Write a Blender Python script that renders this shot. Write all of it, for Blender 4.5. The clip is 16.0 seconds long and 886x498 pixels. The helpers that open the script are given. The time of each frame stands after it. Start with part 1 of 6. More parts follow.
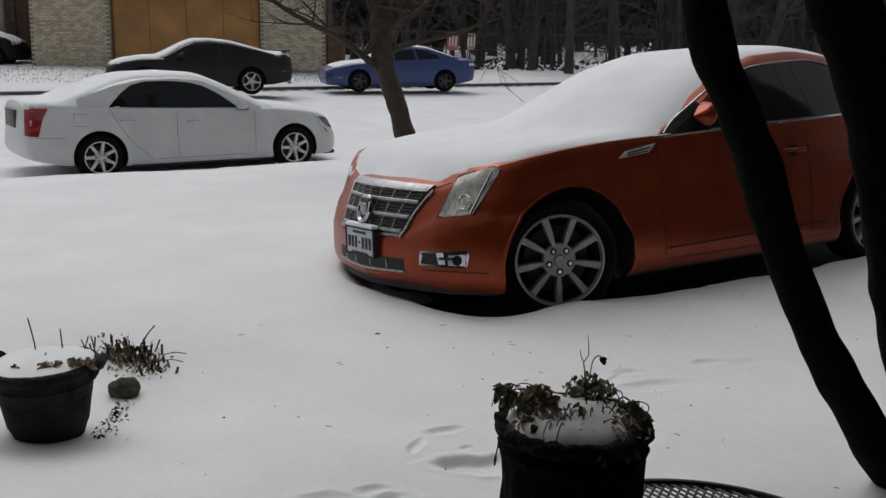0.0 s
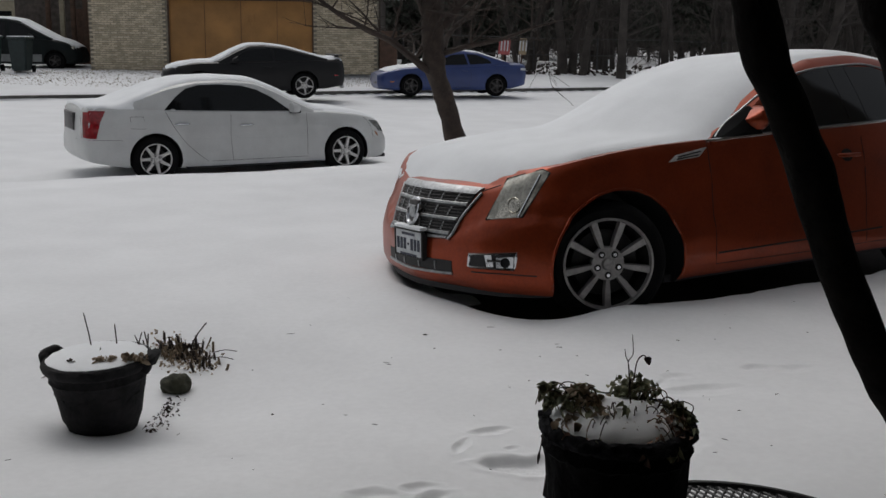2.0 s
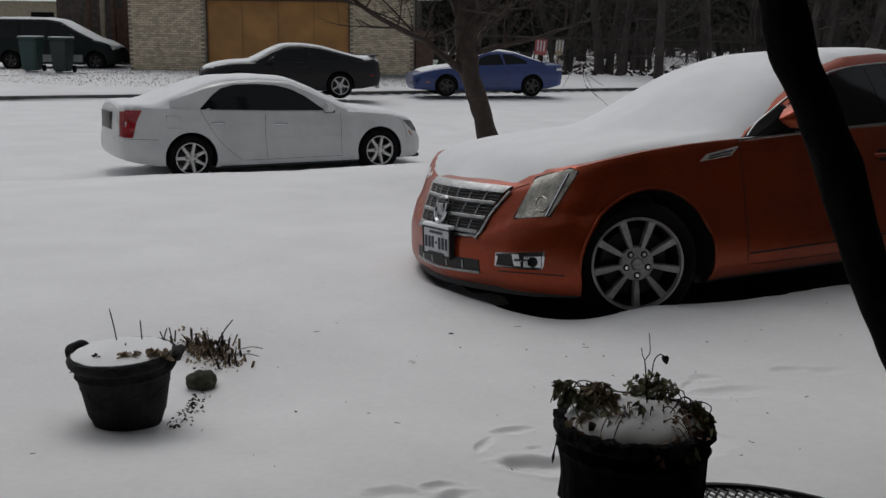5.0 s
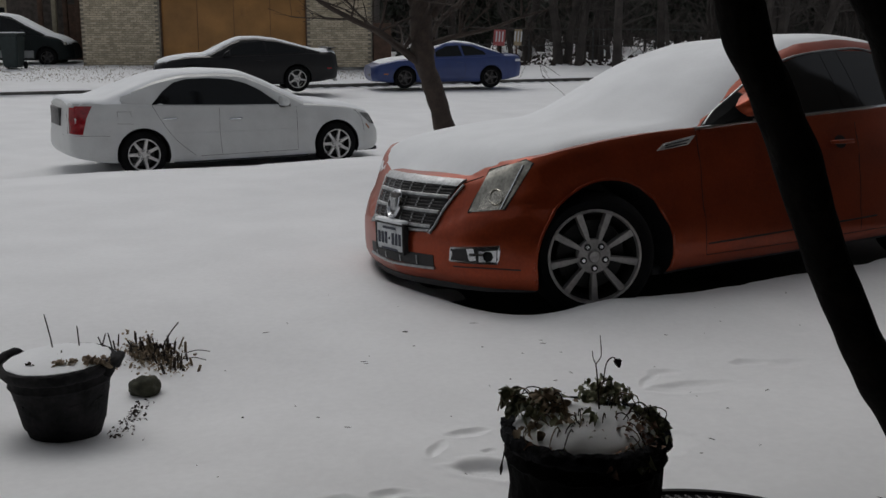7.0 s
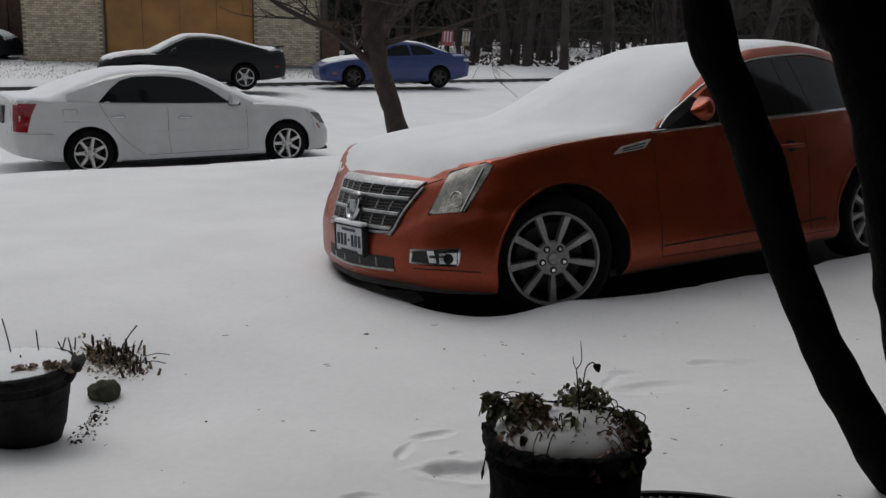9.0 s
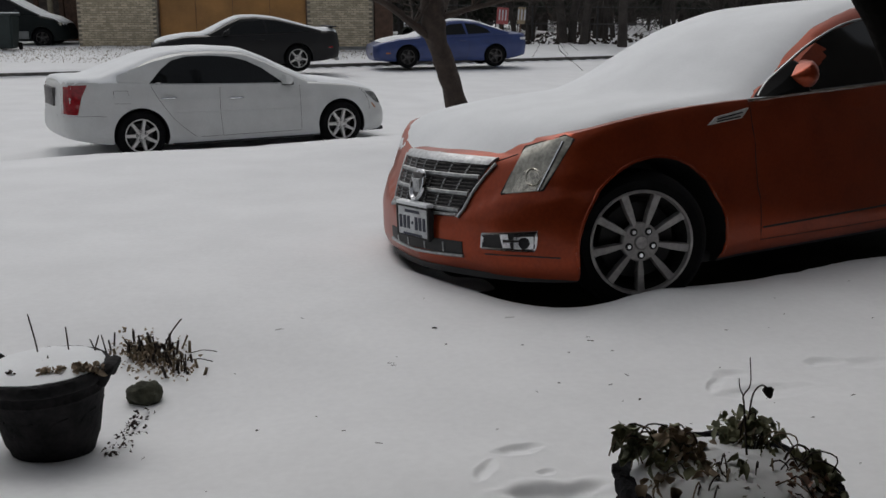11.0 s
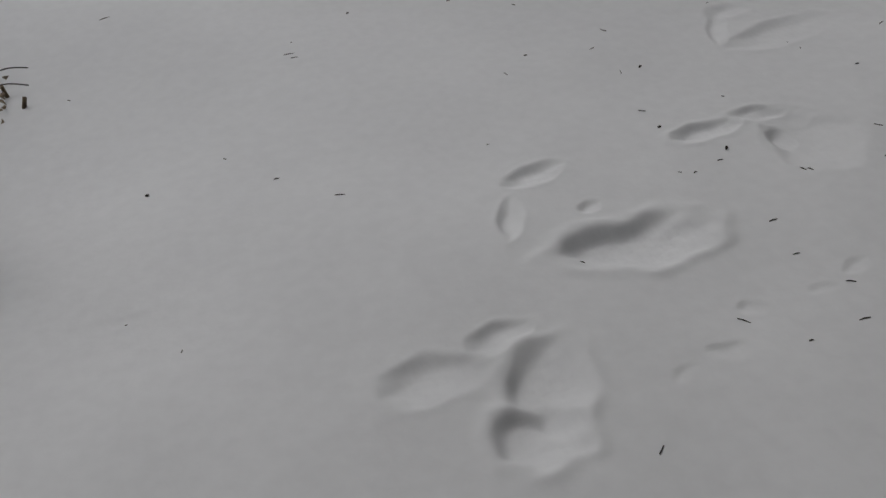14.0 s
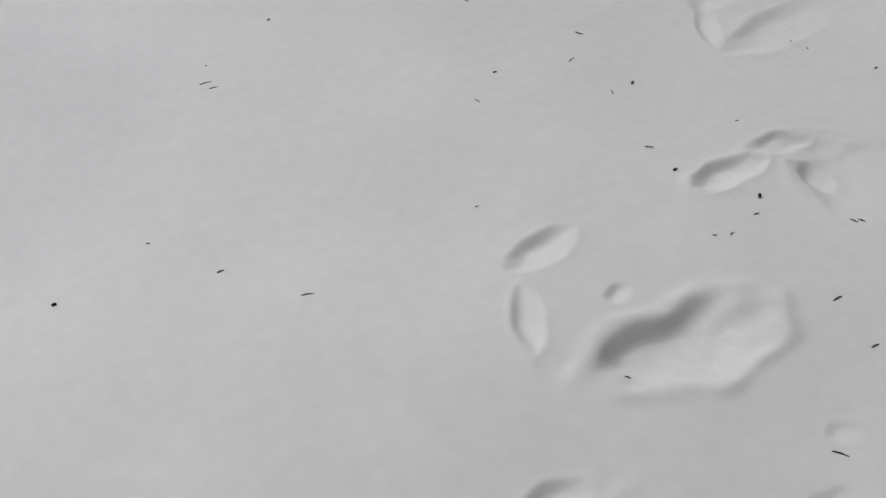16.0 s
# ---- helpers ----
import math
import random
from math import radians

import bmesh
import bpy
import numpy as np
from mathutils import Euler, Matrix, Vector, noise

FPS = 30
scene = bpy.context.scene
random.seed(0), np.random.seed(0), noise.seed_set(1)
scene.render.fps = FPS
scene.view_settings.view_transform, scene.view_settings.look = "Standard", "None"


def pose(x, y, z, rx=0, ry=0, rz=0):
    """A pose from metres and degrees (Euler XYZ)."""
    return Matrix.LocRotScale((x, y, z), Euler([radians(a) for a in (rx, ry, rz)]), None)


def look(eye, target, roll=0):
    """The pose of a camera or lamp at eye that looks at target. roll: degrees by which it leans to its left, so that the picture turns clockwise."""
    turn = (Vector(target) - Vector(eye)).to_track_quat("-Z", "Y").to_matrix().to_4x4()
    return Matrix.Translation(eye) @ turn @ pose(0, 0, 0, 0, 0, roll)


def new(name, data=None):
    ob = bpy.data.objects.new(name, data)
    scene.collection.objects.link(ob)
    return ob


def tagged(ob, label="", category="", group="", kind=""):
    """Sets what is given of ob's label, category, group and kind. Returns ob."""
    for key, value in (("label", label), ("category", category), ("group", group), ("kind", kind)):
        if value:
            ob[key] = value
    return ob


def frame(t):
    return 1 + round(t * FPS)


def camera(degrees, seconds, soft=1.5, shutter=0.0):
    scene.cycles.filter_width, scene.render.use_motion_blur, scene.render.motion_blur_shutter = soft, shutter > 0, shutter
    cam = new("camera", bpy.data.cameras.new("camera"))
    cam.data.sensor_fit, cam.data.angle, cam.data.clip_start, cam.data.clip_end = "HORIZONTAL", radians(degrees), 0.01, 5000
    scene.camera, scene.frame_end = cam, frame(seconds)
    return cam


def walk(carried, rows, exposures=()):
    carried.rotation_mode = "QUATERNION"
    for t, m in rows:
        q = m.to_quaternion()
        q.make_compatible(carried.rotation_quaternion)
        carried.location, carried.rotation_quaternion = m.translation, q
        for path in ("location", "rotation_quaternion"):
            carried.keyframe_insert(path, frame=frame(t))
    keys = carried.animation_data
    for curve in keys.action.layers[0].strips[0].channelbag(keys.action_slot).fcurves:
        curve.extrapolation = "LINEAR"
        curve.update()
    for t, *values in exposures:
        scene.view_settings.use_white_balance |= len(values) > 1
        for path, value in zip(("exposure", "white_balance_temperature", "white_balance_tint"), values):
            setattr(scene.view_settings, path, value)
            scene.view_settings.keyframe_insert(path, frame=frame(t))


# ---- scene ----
from mathutils.bvhtree import BVHTree

cam = camera(46.3, 16.0)
PATH = [
    (0, (0.613, -0.053, 1.499), (0.783, 1.896, 1.081), 0.79),
    (0.5, (0.612, -0.073, 1.494), (0.763, 1.878, 1.079), 0.85),
    (1, (0.616, -0.075, 1.491), (0.740, 1.878, 1.079), 0.83),
    (1.5, (0.615, -0.076, 1.490), (0.713, 1.879, 1.079), 0.82),
    (2, (0.620, -0.079, 1.489), (0.694, 1.877, 1.079), 0.80),
    (2.5, (0.622, -0.075, 1.488), (0.675, 1.882, 1.079), 0.79),
    (3, (0.607, -0.063, 1.489), (0.646, 1.894, 1.081), 0.96),
    (3.5, (0.622, -0.088, 1.481), (0.645, 1.870, 1.075), 1.02),
    (4, (0.626, -0.093, 1.481), (0.639, 1.866, 1.077), 1.05),
    (6.5, (0.736, 0.056, 1.462), (0.747, 2.011, 1.039), -0.09),
    (7, (0.722, 0.080, 1.463), (0.797, 2.033, 1.039), 0.16),
    (7.5, (0.658, 0.034, 1.473), (0.803, 1.983, 1.050), 0.78),
    (8, (0.638, 0.045, 1.483), (0.844, 1.989, 1.058), 1.04),
    (10.5, (0.664, 0.357, 1.438), (0.760, 2.309, 1.012), 0.16),
    (11, (0.595, 0.603, 1.370), (0.671, 2.548, 0.912), -0.12),
    (11.5, (0.519, 0.867, 1.328), (0.599, 2.787, 0.776), -0.80),
    (12, (0.461, 1.072, 1.321), (0.589, 2.959, 0.670), -1.30),
    (12.5, (0.386, 1.222, 1.315), (0.638, 3.050, 0.545), -1.60),
    (13, (0.275, 1.358, 1.295), (0.695, 3.083, 0.374), -1.37),
    (13.5, (0.206, 1.547, 1.293), (0.655, 3.158, 0.196), -2.49),
    (14, (0.158, 1.740, 1.299), (0.622, 3.281, 0.113), -2.01),
    (14.5, (0.128, 1.926, 1.301), (0.737, 3.413, 0.110), -0.67),
    (15, (0.083, 2.060, 1.325), (0.839, 3.468, 0.123), -1.11),
    (15.5, (0.108, 2.198, 1.347), (0.864, 3.575, 0.109), -1.94),
    (16, (0.146, 2.381, 1.318), (0.792, 3.725, -0.014), -0.18),
]
walk(cam, [(t, look(e, a, r)) for t, e, a, r in PATH],
     exposures=[(0, -0.57), (2, -0.73), (4, -0.80), (7, -0.96), (8, -0.72), (11, -0.76), (12, -1.01), (12.7, -1.40), (13.5, -1.26), (14.5, -0.98), (15, -0.74), (16, -0.49)])


# ---------------------------------------------------------------- world and light
world = bpy.data.worlds.new("overcast_sky")
scene.world = world
world.use_nodes = True
wn, wl = world.node_tree.nodes, world.node_tree.links
sky = wn.new("ShaderNodeTexSky")
sky.sky_type, sky.sun_disc = "NISHITA", False
sky.sun_elevation, sky.sun_rotation = radians(58), radians(-22)
sky.air_density, sky.dust_density, sky.ozone_density = 1.0, 4.0, 1.0
hsv = wn.new("ShaderNodeHueSaturation")
hsv.inputs["Saturation"].default_value = 0.22
wl.new(sky.outputs[0], hsv.inputs["Color"])
wl.new(hsv.outputs[0], wn["Background"].inputs[0])
wn["Background"].inputs[1].default_value = 0.15
sun = new("sun", bpy.data.lights.new("sun", "SUN"))
sun.data.energy, sun.data.angle, sun.data.color = 0.5, radians(70), (1.0, 0.97, 0.93)
sun.matrix_world = look((-21, 52, 84), (0, 0, 0))


# ---------------------------------------------------------------- materials
def mat(name, color, rough=0.6, metal=0.0, vary=0.15, scale=6.0, bump=0.0, bump_scale=60.0, coat=0.0, dark=None, spec=0.5, per_object=0.0, per_island=0.0):
    """A surface with colour variation at two scales, and fine relief."""
    m = bpy.data.materials.new(name)
    m.use_nodes = True
    n, l = m.node_tree.nodes, m.node_tree.links
    p = n["Principled BSDF"]
    p.inputs["Roughness"].default_value = rough
    p.inputs["Metallic"].default_value = metal
    p.inputs["Coat Weight"].default_value = coat
    p.inputs["Specular IOR Level"].default_value = spec
    co = n.new("ShaderNodeTexCoord")
    big, fine = n.new("ShaderNodeTexNoise"), n.new("ShaderNodeTexNoise")
    big.inputs["Scale"].default_value, big.inputs["Detail"].default_value = scale, 4
    fine.inputs["Scale"].default_value, fine.inputs["Detail"].default_value = bump_scale, 6
    l.new(co.outputs["Object"], big.inputs["Vector"])
    l.new(co.outputs["Object"], fine.inputs["Vector"])
    mix = n.new("ShaderNodeMix")
    mix.data_type = "RGBA"
    low = dark or tuple(c * (1 - 2 * vary) for c in color)
    high = color if dark else tuple(min(1, c * (1 + vary)) for c in color)
    mix.inputs[6].default_value, mix.inputs[7].default_value = (*low, 1), (*high, 1)
    add = n.new("ShaderNodeMath")
    add.operation = "ADD"
    half = n.new("ShaderNodeMath")
    half.operation = "MULTIPLY_ADD"
    half.inputs[1].default_value, half.inputs[2].default_value = 0.5, -0.25
    l.new(fine.outputs[0], half.inputs[0])
    l.new(big.outputs[0], add.inputs[0])
    l.new(half.outputs[0], add.inputs[1])
    ramp = n.new("ShaderNodeMapRange")
    ramp.inputs[1].default_value, ramp.inputs[2].default_value = 0.3, 0.7
    l.new(add.outputs[0], ramp.inputs[0])
    last = ramp.outputs[0]
    if per_island:
        isl, si = n.new("ShaderNodeNewGeometry"), n.new("ShaderNodeMath")
        si.operation = "MULTIPLY_ADD"
        si.inputs[1].default_value, si.inputs[2].default_value = per_island, -per_island * 0.5
        l.new(isl.outputs["Random Per Island"], si.inputs[0])
        s2 = n.new("ShaderNodeMath")
        s2.operation = "ADD"
        s2.use_clamp = True
        l.new(si.outputs[0], s2.inputs[0])
        l.new(last, s2.inputs[1])
        last = s2.outputs[0]
    if per_object:
        info, sh = n.new("ShaderNodeObjectInfo"), n.new("ShaderNodeMath")
        sh.operation = "MULTIPLY_ADD"
        sh.inputs[1].default_value = per_object
        l.new(info.outputs["Random"], sh.inputs[0])
        l.new(last, sh.inputs[2])
        last = sh.outputs[0]
    l.new(last, mix.inputs[0])
    l.new(mix.outputs[2], p.inputs["Base Color"])
    if bump:
        b = n.new("ShaderNodeBump")
        b.inputs["Strength"].default_value, b.inputs["Distance"].default_value = bump, 0.01
        l.new(fine.outputs[0], b.inputs["Height"])
        l.new(b.outputs[0], p.inputs["Normal"])
    return m


SNOW = mat("snow", (0.80, 0.81, 0.825), 0.75, vary=0.03, scale=1.2, bump=0.10, bump_scale=30, spec=0.15)
SNOW_CAR = mat("snow_on_car", (0.84, 0.86, 0.88), 0.8, vary=0.02, scale=5, bump=0.06, bump_scale=60, spec=0.15)
ORANGE = mat("burnt_orange_paint", (0.29, 0.043, 0.010), 0.36, 0.68, vary=0.12, scale=3, coat=0.22)
WHITE = mat("white_paint", (0.56, 0.57, 0.565), 0.4, vary=0.05, scale=3, coat=0.2)
BLACKP = mat("black_paint", (0.007, 0.007, 0.008), 0.4, vary=0.1, scale=3, coat=0.0, spec=0.3)
BLUE = mat("blue_paint", (0.018, 0.040, 0.155), 0.4, 0.2, vary=0.08, scale=3, coat=0.4)
VANP = mat("dark_green_paint", (0.010, 0.014, 0.014), 0.5, vary=0.1, scale=3, spec=0.15)
VANLOW = mat("grey_two_tone_paint", (0.20, 0.21, 0.21), 0.4, vary=0.1)
GLASS = mat("dark_tinted_glass", (0.005, 0.006, 0.007), 0.08, vary=0.05, spec=0.3)
PLASTIC = mat("black_plastic", (0.012, 0.012, 0.013), 0.6, vary=0.2, bump=0.1)
# Dark joints; also the drawn shade of creases and handle cups.
SEAM = mat("dark_seam_and_shade", (0.02, 0.014, 0.012), 0.8, vary=0.1)
RUBBER = mat("tyre_rubber", (0.006, 0.006, 0.0065), 0.9, vary=0.25, bump=0.2, bump_scale=150, spec=0.12)
CHROME = mat("chrome", (0.62, 0.63, 0.65), 0.16, 1.0, vary=0.06, scale=20)
DULLCHROME = mat("frosted_chrome", (0.42, 0.43, 0.44), 0.42, 1.0, vary=0.15, scale=30)
ALLOY = mat("alloy_wheel", (0.36, 0.35, 0.345), 0.42, 0.5, vary=0.12, scale=25)
BRIGHTALLOY = mat("bright_alloy_wheel", (0.62, 0.61, 0.60), 0.45, 0.4, vary=0.12, scale=25)
GREYALLOY = mat("dirty_alloy_wheel", (0.09, 0.085, 0.085), 0.5, 0.5, vary=0.3, scale=25)
# Barrel colour carries the shade behind the spokes.
BARREL = mat("shade_toned_barrel", (0.018, 0.017, 0.017), 0.7, vary=0.3, scale=25, spec=0.2)
LAMP = mat("headlamp_lens", (0.40, 0.39, 0.34), 0.10, 0.35, vary=0.28, scale=11, spec=0.7)
LAMPIN = mat("headlamp_reflector", (0.50, 0.48, 0.42), 0.25, 0.8, vary=0.2, scale=30)
RED = mat("red_lamp_lens", (0.25, 0.008, 0.014), 0.15, vary=0.2, scale=20, coat=0.5)
DARKLAMP = mat("dark_headlamp_lens", (0.12, 0.12, 0.115), 0.12, 0.2, vary=0.3, scale=20, spec=0.6)
AMBER = mat("amber_lens", (0.4, 0.14, 0.03), 0.25, vary=0.1)
PLATE = mat("plate_white", (0.60, 0.62, 0.64), 0.5, vary=0.1, scale=20)
PLATEINK = mat("plate_ink", (0.03, 0.035, 0.06), 0.6, vary=0.1)
BARK = mat("grey_brown_bark", (0.058, 0.042, 0.033), 0.9, scale=9, bump=0.9, bump_scale=38, dark=(0.03, 0.022, 0.018))
# Near-black: the stems' backlit silhouette is put into the bark colour.
DARKBARK = mat("backlit_dark_bark", (0.006, 0.005, 0.004), 0.95, scale=12, bump=0.9, bump_scale=45, dark=(0.002, 0.0017, 0.0014), spec=0.08)
TWIGBARK = mat("woodland_bark", (0.070, 0.060, 0.054), 0.95, scale=2, bump=0.4, bump_scale=20, dark=(0.032, 0.028, 0.025))
WOODMASS = mat("distant_woods", (0.058, 0.052, 0.048), 1.0, scale=0.5, bump_scale=3, dark=(0.030, 0.027, 0.025), spec=0.0)
EVERGREEN = mat("evergreen_leaves", (0.032, 0.038, 0.026), 0.8, scale=2, dark=(0.012, 0.017, 0.010))
BRICK = mat("pale_brick", (0.66, 0.58, 0.44), 0.9, scale=5, bump=0.4, bump_scale=60, dark=(0.42, 0.36, 0.26), per_island=1.1)
MORTAR = mat("mortar", (0.26, 0.235, 0.19), 0.95, vary=0.2, bump=0.3)
GARAGE = mat("brown_garage_paint", (0.38, 0.19, 0.055), 0.55, scale=1.1, vary=0.16, bump=0.1)
BROWNTRIM = mat("brown_trim", (0.10, 0.055, 0.035), 0.7, vary=0.2)
SIDING = mat("grey_brown_siding", (0.085, 0.07, 0.06), 0.8, vary=0.25)
TANWALL = mat("tan_wall", (0.35, 0.31, 0.23), 0.9, vary=0.12)
# Bare asphalt, coloured darker for the shade under the car.
CONCRETE = mat("shade_dark_asphalt", (0.028, 0.027, 0.026), 0.85, vary=0.3, scale=3, bump=0.3)
KERB = mat("wet_kerb_concrete", (0.10, 0.095, 0.09), 0.9, vary=0.35, scale=4, bump=0.3)
BIN = mat("green_bin_plastic", (0.018, 0.05, 0.045), 0.55, vary=0.15)
BINDARK = mat("dark_green_bin_plastic", (0.012, 0.024, 0.024), 0.55, vary=0.15)
POTM = mat("black_iron_pot", (0.006, 0.0055, 0.006), 0.8, scale=14, bump=0.7, bump_scale=50, dark=(0.002, 0.002, 0.002), spec=0.06)
POTWORN = mat("weathered_pot_rim", (0.022, 0.022, 0.025), 0.9, scale=40, bump=1.0, bump_scale=70, dark=(0.003, 0.003, 0.0035), spec=0.1)
POTGREY = mat("dark_grey_pot", (0.030, 0.029, 0.030), 0.8, scale=9, bump=0.6, bump_scale=45, dark=(0.010, 0.010, 0.011), spec=0.12)
LEAF = mat("wilted_leaf", (0.25, 0.255, 0.155), 0.8, scale=30, dark=(0.03, 0.04, 0.018), per_object=0.6)
DRYLEAF = mat("dry_brown_leaf", (0.34, 0.265, 0.185), 0.9, scale=40, dark=(0.06, 0.045, 0.032), per_object=0.5)
RUSTLEAF = mat("rusty_dead_leaf", (0.28, 0.165, 0.115), 0.9, scale=40, dark=(0.035, 0.022, 0.018), per_object=0.6)
STEM = mat("dark_stem", (0.035, 0.024, 0.018), 0.85, scale=30, vary=0.3)
STRAW = mat("straw_stem", (0.20, 0.155, 0.10), 0.9, scale=20, dark=(0.06, 0.042, 0.028), per_object=0.6)
STONE = mat("mossy_stone", (0.075, 0.075, 0.05), 0.9, scale=14, bump=0.8, bump_scale=40, dark=(0.025, 0.027, 0.017))
IRON = mat("black_metal_mesh", (0.008, 0.008, 0.009), 0.45, 0.3, vary=0.2)
SIGNRED = mat("faded_red_sign", (0.42, 0.10, 0.10), 0.6, vary=0.15)
SIGNTAN = mat("tan_sign", (0.32, 0.25, 0.16), 0.7, vary=0.15)
FENCE = mat("galvanised_fence", (0.06, 0.06, 0.06), 0.6, 0.3, vary=0.2)
PLASTER = mat("unseen_wall_plaster", (0.09, 0.075, 0.06), 0.9, vary=0.1)


# ---------------------------------------------------------------- mesh helpers
def part(name, bm, material, parent=None, label="", smooth=40):
    """Links a bmesh as one mesh object, under its thing if one is given."""
    me = bpy.data.meshes.new(name)
    bmesh.ops.recalc_face_normals(bm, faces=bm.faces)
    bm.to_mesh(me)
    bm.free()
    me.materials.append(material)
    if smooth:
        for f in me.polygons:
            f.use_smooth = True
        me.set_sharp_from_angle(angle=radians(smooth))
    ob = new(name, me)
    if parent:
        ob.parent = parent
    if label:
        tagged(ob, label)
    return ob


def thing(name, m, label, category, group="", kind=""):
    ob = new(name)
    ob.empty_display_size = 0.1
    ob.matrix_world = m
    return tagged(ob, label, category, group, kind)


def box(bm, c, s, rot=None, bevel=0.0):
    r = bmesh.ops.create_cube(bm, size=1)
    m = Matrix.Translation(c) @ (rot or Matrix()) @ Matrix.Diagonal((*s, 1))
    bmesh.ops.transform(bm, matrix=m, verts=r["verts"])
    if bevel:
        es = list({e for v in r["verts"] for e in v.link_edges})
        bmesh.ops.bevel(bm, geom=es, offset=bevel, segments=2, affect="EDGES", profile=0.5)
    return bm


def boxed(c, s, rot=None, bevel=0.0):
    return box(bmesh.new(), c, s, rot, bevel)


def tube(bm, pts, radii, sides=8, rough=0.0, caps=True):
    """A tapered, slightly uneven tube along a polyline."""
    pts = [Vector(p) for p in pts]
    rings, up = [], Vector((0.3, 0.2, 1)).normalized()
    for i, p in enumerate(pts):
        d = (pts[min(i + 1, len(pts) - 1)] - pts[max(i - 1, 0)]).normalized()
        a = d.cross(up)
        if a.length < 0.05:
            a = d.cross(Vector((1, 0, 0)))
        a.normalize()
        b = d.cross(a)
        ring = []
        for k in range(sides):
            th = 2 * math.pi * k / sides
            r = float(radii[i]) * (1 + rough * (noise.noise(p * 9 + Vector((math.cos(th), math.sin(th), 0)) * 1.3)))
            ring.append(bm.verts.new(p + r * (a * math.cos(th) + b * math.sin(th))))
        rings.append(ring)
    for r0, r1 in zip(rings, rings[1:]):
        for k in range(sides):
            bm.faces.new((r0[k], r0[(k + 1) % sides], r1[(k + 1) % sides], r1[k]))
    if caps:
        bm.faces.new(rings[0])
        bm.faces.new(rings[-1])
    return bm


def lathe(bm, prof, seg=32, rough=0.0):
    """Turns a profile of (radius, z) round the z axis."""
    rings = []
    for r, z in prof:
        ring = []
        for k in range(seg):
            a = 2 * math.pi * k / seg
            q = Vector((r * math.cos(a), r * math.sin(a), z))
            if rough:
                q += Vector((q.x, q.y, 0)).normalized() * rough * (noise.noise(q * 55) + 0.6 * noise.noise(q * 130)) + Vector((0, 0, rough * 0.6 * noise.noise(q * 60 + Vector((5, 0, 0)))))
            ring.append(bm.verts.new(q))
        rings.append(ring)
    for r0, r1 in zip(rings, rings[1:]):
        for k in range(seg):
            bm.faces.new((r0[k], r0[(k + 1) % seg], r1[(k + 1) % seg], r1[k]))
    return bm


def spline(pts, n):
    """Catmull-Rom points through a polyline."""
    pts = [Vector(p) for p in pts]
    out = []
    for i in range(len(pts) - 1):
        p0, p1, p2, p3 = pts[max(i - 1, 0)], pts[i], pts[i + 1], pts[min(i + 2, len(pts) - 1)]
        for k in range(n):
            t = k / n
            out.append(0.5 * (2 * p1 + (p2 - p0) * t + (2 * p0 - 5 * p1 + 4 * p2 - p3) * t * t + (3 * p1 - p0 - 3 * p2 + p3) * t ** 3))
    out.append(pts[-1])
    return out


def bvh_of(obs):
    verts, faces = [], []
    for ob in obs:
        k = len(verts)
        verts += [v.co.copy() for v in ob.data.vertices]
        faces += [tuple(k + i for i in p.vertices) for p in ob.data.polygons]
    return BVHTree.FromPolygons(verts, faces)


def curve_of(table, xs, soft=0.10):
    """A softened profile through a short table of (x, value)."""
    t = sorted(table)
    fine = np.linspace(t[0][0] - 0.3, t[-1][0] + 0.3, 800)
    v = np.interp(fine, [a for a, _ in t], [b for _, b in t])
    k = max(1, int(soft / (fine[1] - fine[0])))
    ker = np.hanning(2 * k + 1)
    ker /= ker.sum()
    v = np.convolve(np.pad(v, k, mode="edge"), ker, mode="valid")
    return np.interp(xs, fine, v)


# ---------------------------------------------------------------- snow-covered ground
ST = radians(25)
SU, SN = (math.cos(ST), math.sin(ST)), (-math.sin(ST), math.cos(ST))
PRINTS = [  # x, y, length, width, angle, depth
    (1.055, 3.302, 0.305, 0.155, 5, 0.046), (0.947, 3.620, 0.15, 0.070, 8, 0.020), (0.832, 3.465, 0.145, 0.050, 62, 0.018), (1.015, 3.456, 0.055, 0.040, 9, 0.012),
    (1.413, 3.656, 0.17, 0.070, 12, 0.026), (1.584, 3.698, 0.15, 0.055, 4, 0.018), (1.640, 3.530, 0.22, 0.22, 15, 0.022), (1.630, 3.665, 0.16, 0.070, 0, 0.014), (1.575, 3.575, 0.07, 0.07, 30, 0.018),
    (1.834, 4.274, 0.135, 0.080, 0, 0.018), (1.743, 4.170, 0.20, 0.050, 64, 0.014), (1.897, 4.089, 0.325, 0.120, 10, 0.018),
    (0.515, 3.038, 0.17, 0.105, 8, 0.020), (0.669, 3.106, 0.125, 0.065, 16, 0.018), (0.715, 2.965, 0.20, 0.140, 52, 0.034), (0.650, 2.850, 0.15, 0.135, 30, 0.036),
    (2.233, 4.388, 0.15, 0.075, 12, 0.020), (2.395, 4.36, 0.16, 0.12, 10, 0.018), (2.667, 4.881, 0.134, 0.090, 32, 0.018), (2.85, 4.72, 0.2, 0.1, 15, 0.016), (3.1, 5.0, 0.2, 0.12, 30, 0.018),
    (1.165, 3.033, 0.055, 0.040, 4, 0.007), (1.062, 2.936, 0.085, 0.042, -9, 0.007), (0.953, 2.909, 0.06, 0.03, 20, 0.005), (1.433, 3.081, 0.065, 0.038, 13, 0.007), (1.328, 3.039, 0.06, 0.03, 5, 0.006), (0.010, 3.438, 0.05, 0.04, 0, 0.006),
]
OC = (1.285, 6.078, 30.0)  # the orange sedan: middle of its front axle, and its turn
